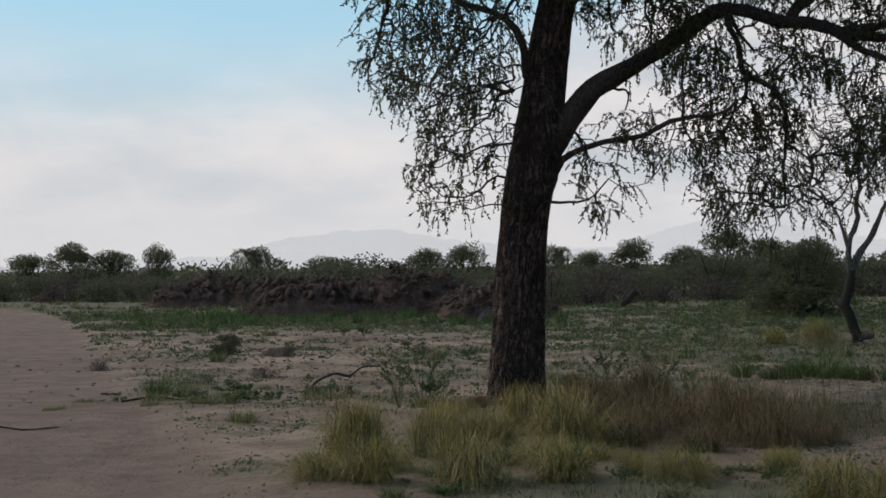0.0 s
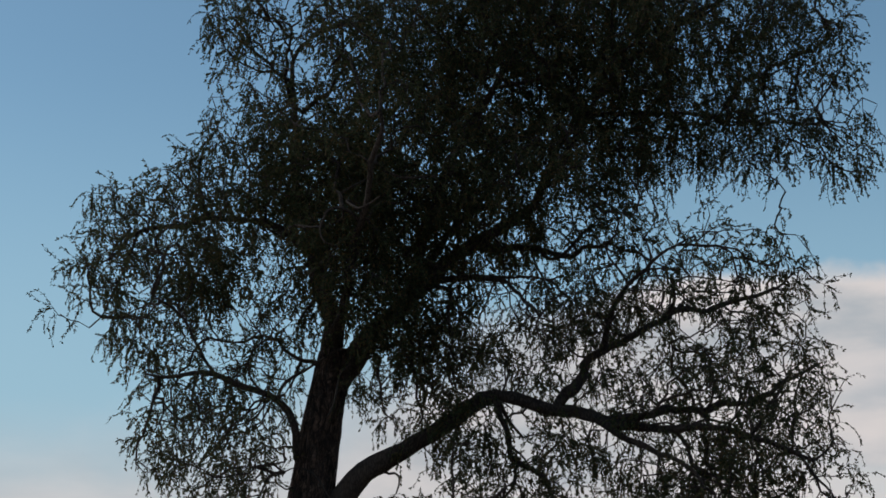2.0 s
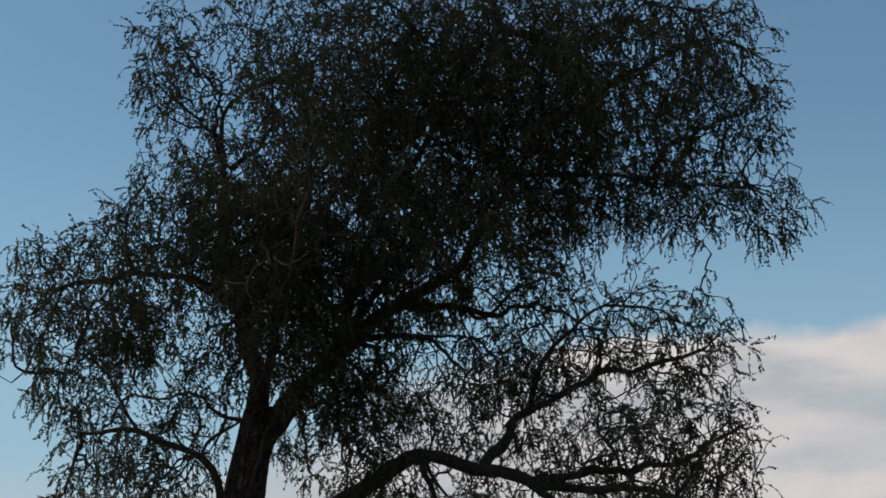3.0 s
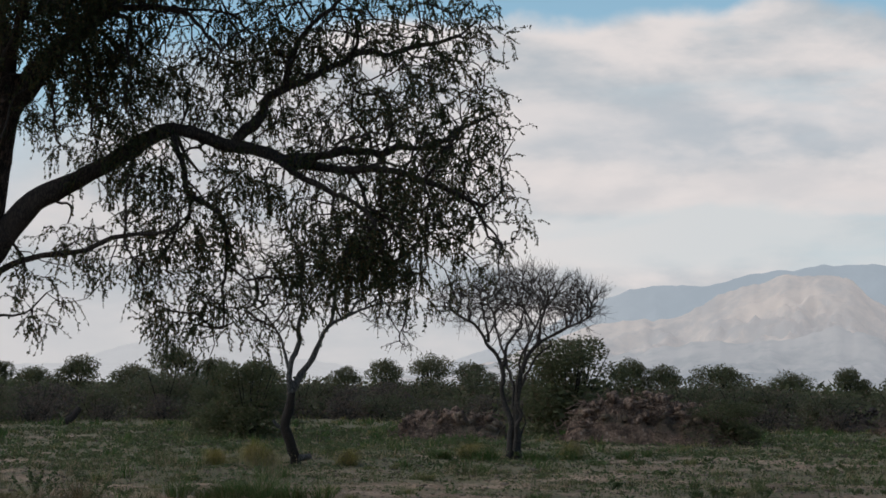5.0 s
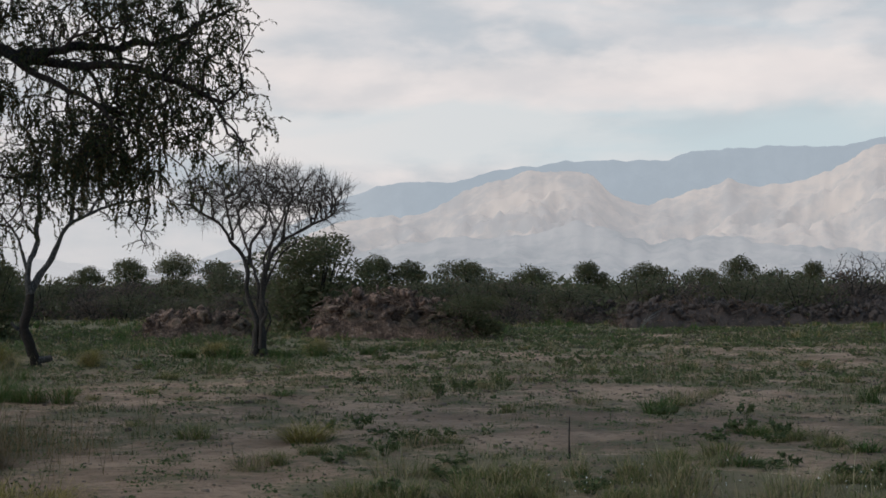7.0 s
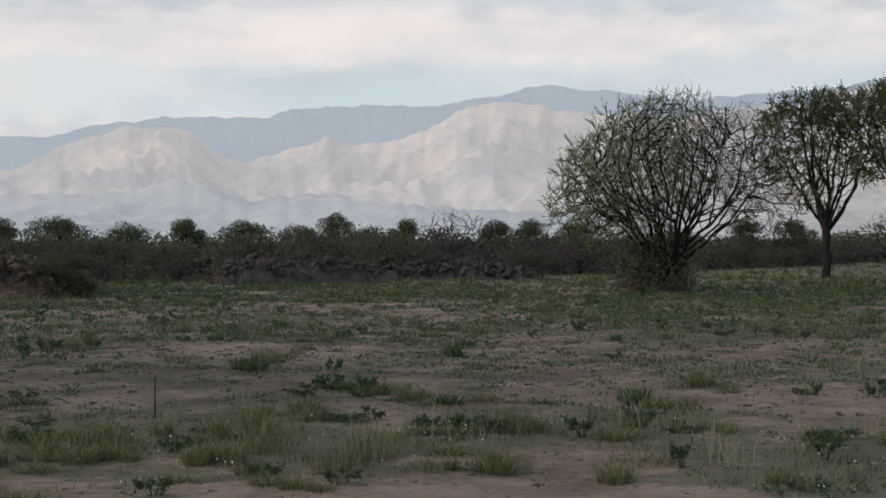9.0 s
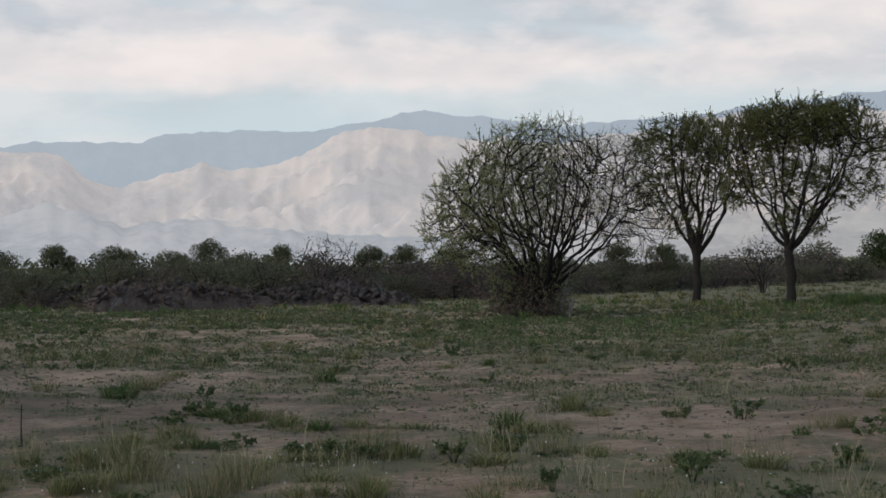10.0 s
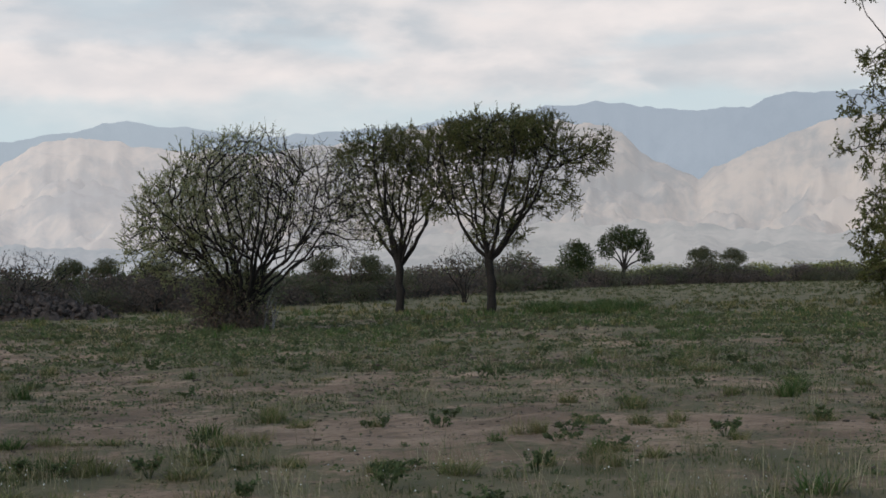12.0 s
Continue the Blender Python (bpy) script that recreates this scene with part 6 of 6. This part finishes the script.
def dome_mesh(seed, count, radius, tall, wide, mat):
    """Long fine blades in loose bunches that rise from one foot, arch over and hang down outwards."""
    rng = np.random.default_rng(seed)
    bunch = rng.integers(0, 26, count)
    lean = rng.uniform(0, 2 * math.pi, 26)
    tallness, outward = rng.uniform(0.45, 1.15, 26), rng.uniform(0.25, 1.15, 26)
    q = lean[bunch] + rng.normal(size=count) * 0.45
    out = np.stack([np.cos(q), np.sin(q), 0 * q], -1)
    side = np.stack([-np.sin(q), np.cos(q), 0 * q], -1) * wide * 0.5
    reach = (radius * outward[bunch] * rng.uniform(0.55, 1.25, count))[:, None]
    top = (tall * tallness[bunch] * rng.uniform(0.6, 1.15, count) * np.sqrt(np.clip(1.15 - (reach[:, 0] / radius) ** 2 * 0.6, 0.2, 1)))[:, None]
    start = rng.uniform(0, 2 * math.pi, 26)
    foot = np.stack([np.cos(start[bunch]), np.sin(start[bunch]), 0 * q], -1) * rng.uniform(0.0, 0.20, count)[:, None] + (0, 0, -0.02)
    sway = rng.normal(size=(count, 3)) * (0.07, 0.07, 0.035)
    up = np.array([0, 0, 1.0])
    fall = rng.uniform(0.1, 0.95, count)[:, None]
    rows = [foot, foot + out * reach * 0.2 + up * top * 0.7 + sway * 0.3, foot + out * reach * 0.6 + up * top + sway * 0.8, foot + out * reach * (1.1 - 0.1 * fall) + up * top * fall + sway * 1.6]
    thick = (1.0, 0.95, 0.7, 0.15)
    verts = np.stack([r + side * k * w for r, w in zip(rows, thick) for k in (-1, 1)], 1).reshape(-1, 3)
    k = np.arange(count)[:, None] * 8
    quads = np.stack([k + (0, 1, 3, 2), k + (2, 3, 5, 4), k + (4, 5, 7, 6)], 1).reshape(-1, 4)
    return solid("arching_grass", verts, quads, mat)


def dome(name, seed, count, dry, mat, dead, label, group):
    ob = tagged(new(name), label, "grass tuft", group)
    part("living_grass", dome_mesh(seed, int(count * (1 - dry)), 0.46, 0.46, 0.0042, mat), ob)
    part("dead_grass", dome_mesh(seed + 50, int(count * dry), 0.42, 0.42, 0.0036, dead), ob, "dead brown blades")
    return [ob, False]


mounds = [dome("grass_mound", 250 + k, 1300, 0.3, M_TUFT, M_STRAW, "arching dome of yellow-green grass before the old tree", "grass mounds before the old tree") for k in range(3)]
dulls = [dome("dry_mound", 260 + k, 1300, 0.35, M_TUFT_DULL, M_TUFT_DULL, "dull olive-brown arching grass mound beside the old tree", "dry grass mounds beside the old tree") for k in range(3)]
# (x, y, size, height): the mounds of grass before the trunk, green-yellow and dry
for k, (x, y, size, tall) in enumerate(((0.04, 15.6, 0.9, 0.8), (0.37, 14.8, 0.95, 0.85), (1.04, 15.25, 1.25, 1.15), (0.83, 14.0, 0.8, 0.6), (-0.73, 14.8, 1.05, 1.1), (-0.95, 13.3, 0.75, 0.5), (-0.10, 14.7, 0.8, 0.9),
                                       (2.57, 13.7, 0.7, 0.5), (0.1, 16.6, 0.8, 0.8), (0.75, 17.0, 0.9, 0.9), (1.45, 13.6, 0.6, 0.5), (-0.4, 13.9, 0.6, 0.45), (2.66, 12.3, 0.9, 0.7), (3.0, 12.0, 0.9, 0.7), (-0.55, 13.1, 0.85, 0.75), (0.15, 13.0, 0.95, 0.8), (0.85, 13.1, 0.9, 0.7), (1.75, 13.2, 0.8, 0.55), (7.3, 34.1, 1.1, 1.0), (6.5, 34.3, 0.9, 0.7), (9.1, 34.0, 0.9, 0.7), (15.1, 36.8, 1.0, 0.9), (12.6, 36.7, 1.1, 0.8))):
    another(mounds[k % 3], x, y, 77 * k, size * 1.05, tall * (0.95 if y < 20 else 1.0))
for k, (x, y, size, tall) in enumerate(((1.64, 18.8, 1.2, 1.15), (2.22, 19.4, 1.2, 1.15), (2.23, 17.1, 1.1, 0.95), (2.69, 16.5, 1.25, 1.35), (2.88, 15.7, 1.1, 1.0), (1.55, 15.7, 1.0, 0.75), (2.16, 15.1, 0.9, 0.65), (1.3, 17.0, 1.1, 1.0), (1.8, 16.3, 1.0, 0.9), (3.2, 17.2, 1.0, 0.9),
                                       (2.9, 18.6, 1.0, 0.9), (1.5, 20.3, 0.9, 0.9), (0.35, 19.5, 0.7, 0.7), (3.4, 16.0, 0.8, 0.6))):
    another(dulls[k % 3], x, y, 51 * k, size * 1.0, tall * (0.62 if x < 1.0 else 0.90))
for k, (x, y, size) in enumerate(((6.74, 16.7, 0.9), (0.55, 14.3, 0.7), (1.2, 14.6, 0.6))):
    another(tufts[k % 3], x, y, 77 * k, size * 0.9, size * 0.6)
for k, (x, y) in enumerate(((6.0, 12.2), (7.05, 12.8), (9.66, 11.4), (10.9, 10.35), (8.3, 9.15), (14.8, 13.2), (5.55, 12.4), (7.8, 12.65))):
    for j in range(5):
        another(greens[(k + j) % 3], x + rng.normal() * 0.35, y + rng.normal() * 0.35, 77 * k + 40 * j, rng.uniform(0.5, 1.1), rng.uniform(0.4, 1.0))
for k, (q, d, size) in enumerate(((12.2, 34.8, 1.1), (12.6, 35.4, 0.9), (12.0, 34.2, 0.8), (19.8, 39.4, 0.9), (21.0, 39.5, 0.9), (22.0, 41.0, 0.8), (8.6, 24.5, 0.7), (10.4, 25.5, 0.7), (37.0, 12.9, 0.8), (37.6, 13.2, 0.9), (36.2, 12.6, 0.7), (41.0, 14.9, 0.9), (41.8, 15.1, 0.8), (33.5, 14.4, 0.9), (34.1, 14.1, 0.8), (47.2, 14.8, 0.7))):
    another(straws[k % 3], *polar(q, d), 51 * k, size, size * 0.75)
# lush green tufts between the old tree and the slim one
lush = [tuft_thing("lush_tuft", 270 + k, 150, 0.15, 0.26, 0.30, 0.010, M_LUSH, 0.8, "bright green grass tuft on the bare field", "bright green grass tufts") for k in range(2)]
rng = np.random.default_rng(78)
for k, (x, y, size) in enumerate(((4.41, 24.9, 1.1), (4.80, 24.4, 1.0), (5.1, 24.9, 1.3), (5.3, 25.1, 1.2), (5.6, 24.0, 1.1), (5.9, 24.1, 0.8), (12.9, 36.6, 1.2), (13.4, 36.4, 1.4), (12.4, 36.5, 1.2), (14.4, 36.7, 1.2), (15.0, 36.9, 1.0), (11.8, 36.4, 1.0), (16.6, 36.9, 0.9))):
    for j in range(3):
        another(lush[(k + j) % 2], x + rng.normal() * 0.3, y + rng.normal() * 0.22, 41 * k + 90 * j, size * rng.uniform(0.6, 1.2), size * rng.uniform(0.5, 1.15))
for k in range(26):
    another(lush[k % 2], *polar(rng.uniform(56.2, 60.0), rng.uniform(62, 71)), 40 * k, rng.uniform(1.4, 2.6), rng.uniform(1.2, 2.2))
for k in range(34):
    another((weeds + lush + greens)[k % 8], *polar(rng.uniform(-4, 16), rng.uniform(12.0, 14.2)), 40 * k, rng.uniform(0.5, 0.9), rng.uniform(0.25, 0.6))
for k, (x, y, size, tall) in enumerate(((-3.90, 31.8, 0.14, 0.13), (-4.15, 31.9, 0.09, 0.07))):
    set_at(copy_thing(lone, Matrix()), x, y, 50 * k, size, tall)
for k, (x, y, size) in enumerate(((-2.8, 31.2, 0.22), (-3.1, 31.6, 0.16), (-0.4, 31.5, 0.2), (-5.6, 28.6, 0.2), (-2.6, 25.5, 0.18))):
    another(browns[k % 3], x, y, 50 * k, size, size * 0.7)
rng = np.random.default_rng(79)
for k in range(26):
    q, far = rng.uniform(0, 6.28), math.sqrt(rng.uniform())
    another((weeds + greens)[k % 6], -3.5 + 1.5 * far * math.cos(q) + (0.9 if k % 3 == 0 else 0), 21.6 + 1.7 * far * math.sin(q), 40 * k, rng.uniform(0.5, 1.1), rng.uniform(0.3, 0.7))
# leafy weeds with upright stalks beside the trunk
tall_weeds = [single("tall_weed", weed_mesh(240 + k, 260, 0.45, 0.85, M_WEED), "tall thin-stalked green weed beside the old tree", "weed", "tall weeds by the old tree") for k in range(2)]
for k, (x, y, size) in enumerate(((-0.25, 20.2, 0.9), (-0.5, 19.6, 0.7), (-0.05, 19.8, 0.6), (1.9, 20.8, 0.8), (2.6, 21.2, 0.7), (0.35, 13.0, 0.4), (0.9, 12.9, 0.4), (1.9, 13.4, 0.4))):
    another(tall_weeds[k % 2], x, y, 63 * k, size, size)

rng = np.random.default_rng(80)
placed = 0
while placed < 420:
    x, y, d = (float(v[0]) for v in scatter(rng, 1, 11, 48))
    if growth_at(x, y) > rng.uniform(0.15, 0.75) and math.hypot(x - 0.8, y - 20.4) > 0.7:
        x += 1.2 if math.hypot(x - 10.5, y - 17.8) < 0.8 else 0.0
        pick = rng.uniform()
        kind = greens if pick < 0.30 else weeds if pick < 0.75 else lush if pick < 0.88 else straws
        another(kind[rng.integers(len(kind))], x, y, rng.uniform(0, 360), rng.uniform(0.5, 1.15), rng.uniform(0.45, 1.0) * (0.6 if kind is straws else 1))
        placed += 1

# clumps of green plants and straw on the near ground beyond the old tree
rng = np.random.default_rng(83)
for k in range(46):
    q, d = rng.uniform(21, 70), rng.uniform(11.3, 19.5)
    x, y = polar(q, d)
    for j in range(rng.integers(2, 5)):
        pick = rng.uniform()
        kind = greens if pick < 0.5 else weeds if pick < 0.8 else lush if pick < 0.9 else straws
        another(kind[rng.integers(len(kind))], x + rng.normal() * 0.22, y + rng.normal() * 0.22, rng.uniform(0, 360), rng.uniform(0.45, 1.0), rng.uniform(0.35, 0.85) * (0.6 if kind is straws else 1))

# ---- dead sticks on the ground ----


def stick(pts, r, label):
    rng = np.random.default_rng(int(r * 1e5))
    line = curve_through([(x, y, float(ground_z(x, y)) + z) for x, y, z in pts], 0.12)
    shape = Shape()
    shape.tube(line, np.linspace(r, r * 0.5, len(line)) * (1 + 0.2 * rng.normal(size=len(line)).clip(-1, 1)), 7)
    tagged(new("fallen_branch", shape.mesh("fallen_branch", M_DARK_TWIG, True)), label, "branch", "dead branches on the ground")


stick(((-1.75, 22.7, 0.02), (-1.68, 23.2, 0.10), (-1.5, 24.1, 0.13), (-1.35, 25.0, 0.07), (-1.2, 25.9, 0.14), (-0.98, 26.8, 0.10)), 0.021, "crooked dead branch lying on bare soil")
stick(((-4.8, 17.6, 0.01), (-4.5, 17.75, 0.03), (-4.2, 17.65, 0.01), (-3.9, 17.9, 0.02)), 0.013, "short dead stick lying on the sandy track")
stick(((-3.9, 21.3, 0.01), (-3.5, 21.45, 0.03), (-3.2, 21.3, 0.01), (-2.9, 21.5, 0.02)), 0.014, "thin dead stick lying on bare soil")
stick((tuple((*polar(30.45, 16.0), 0.0)), tuple((*polar(30.43, 16.0), 0.18)), tuple((*polar(30.45, 16.0), 0.38))), 0.009, "thin dry brown stalk standing upright on bare soil")
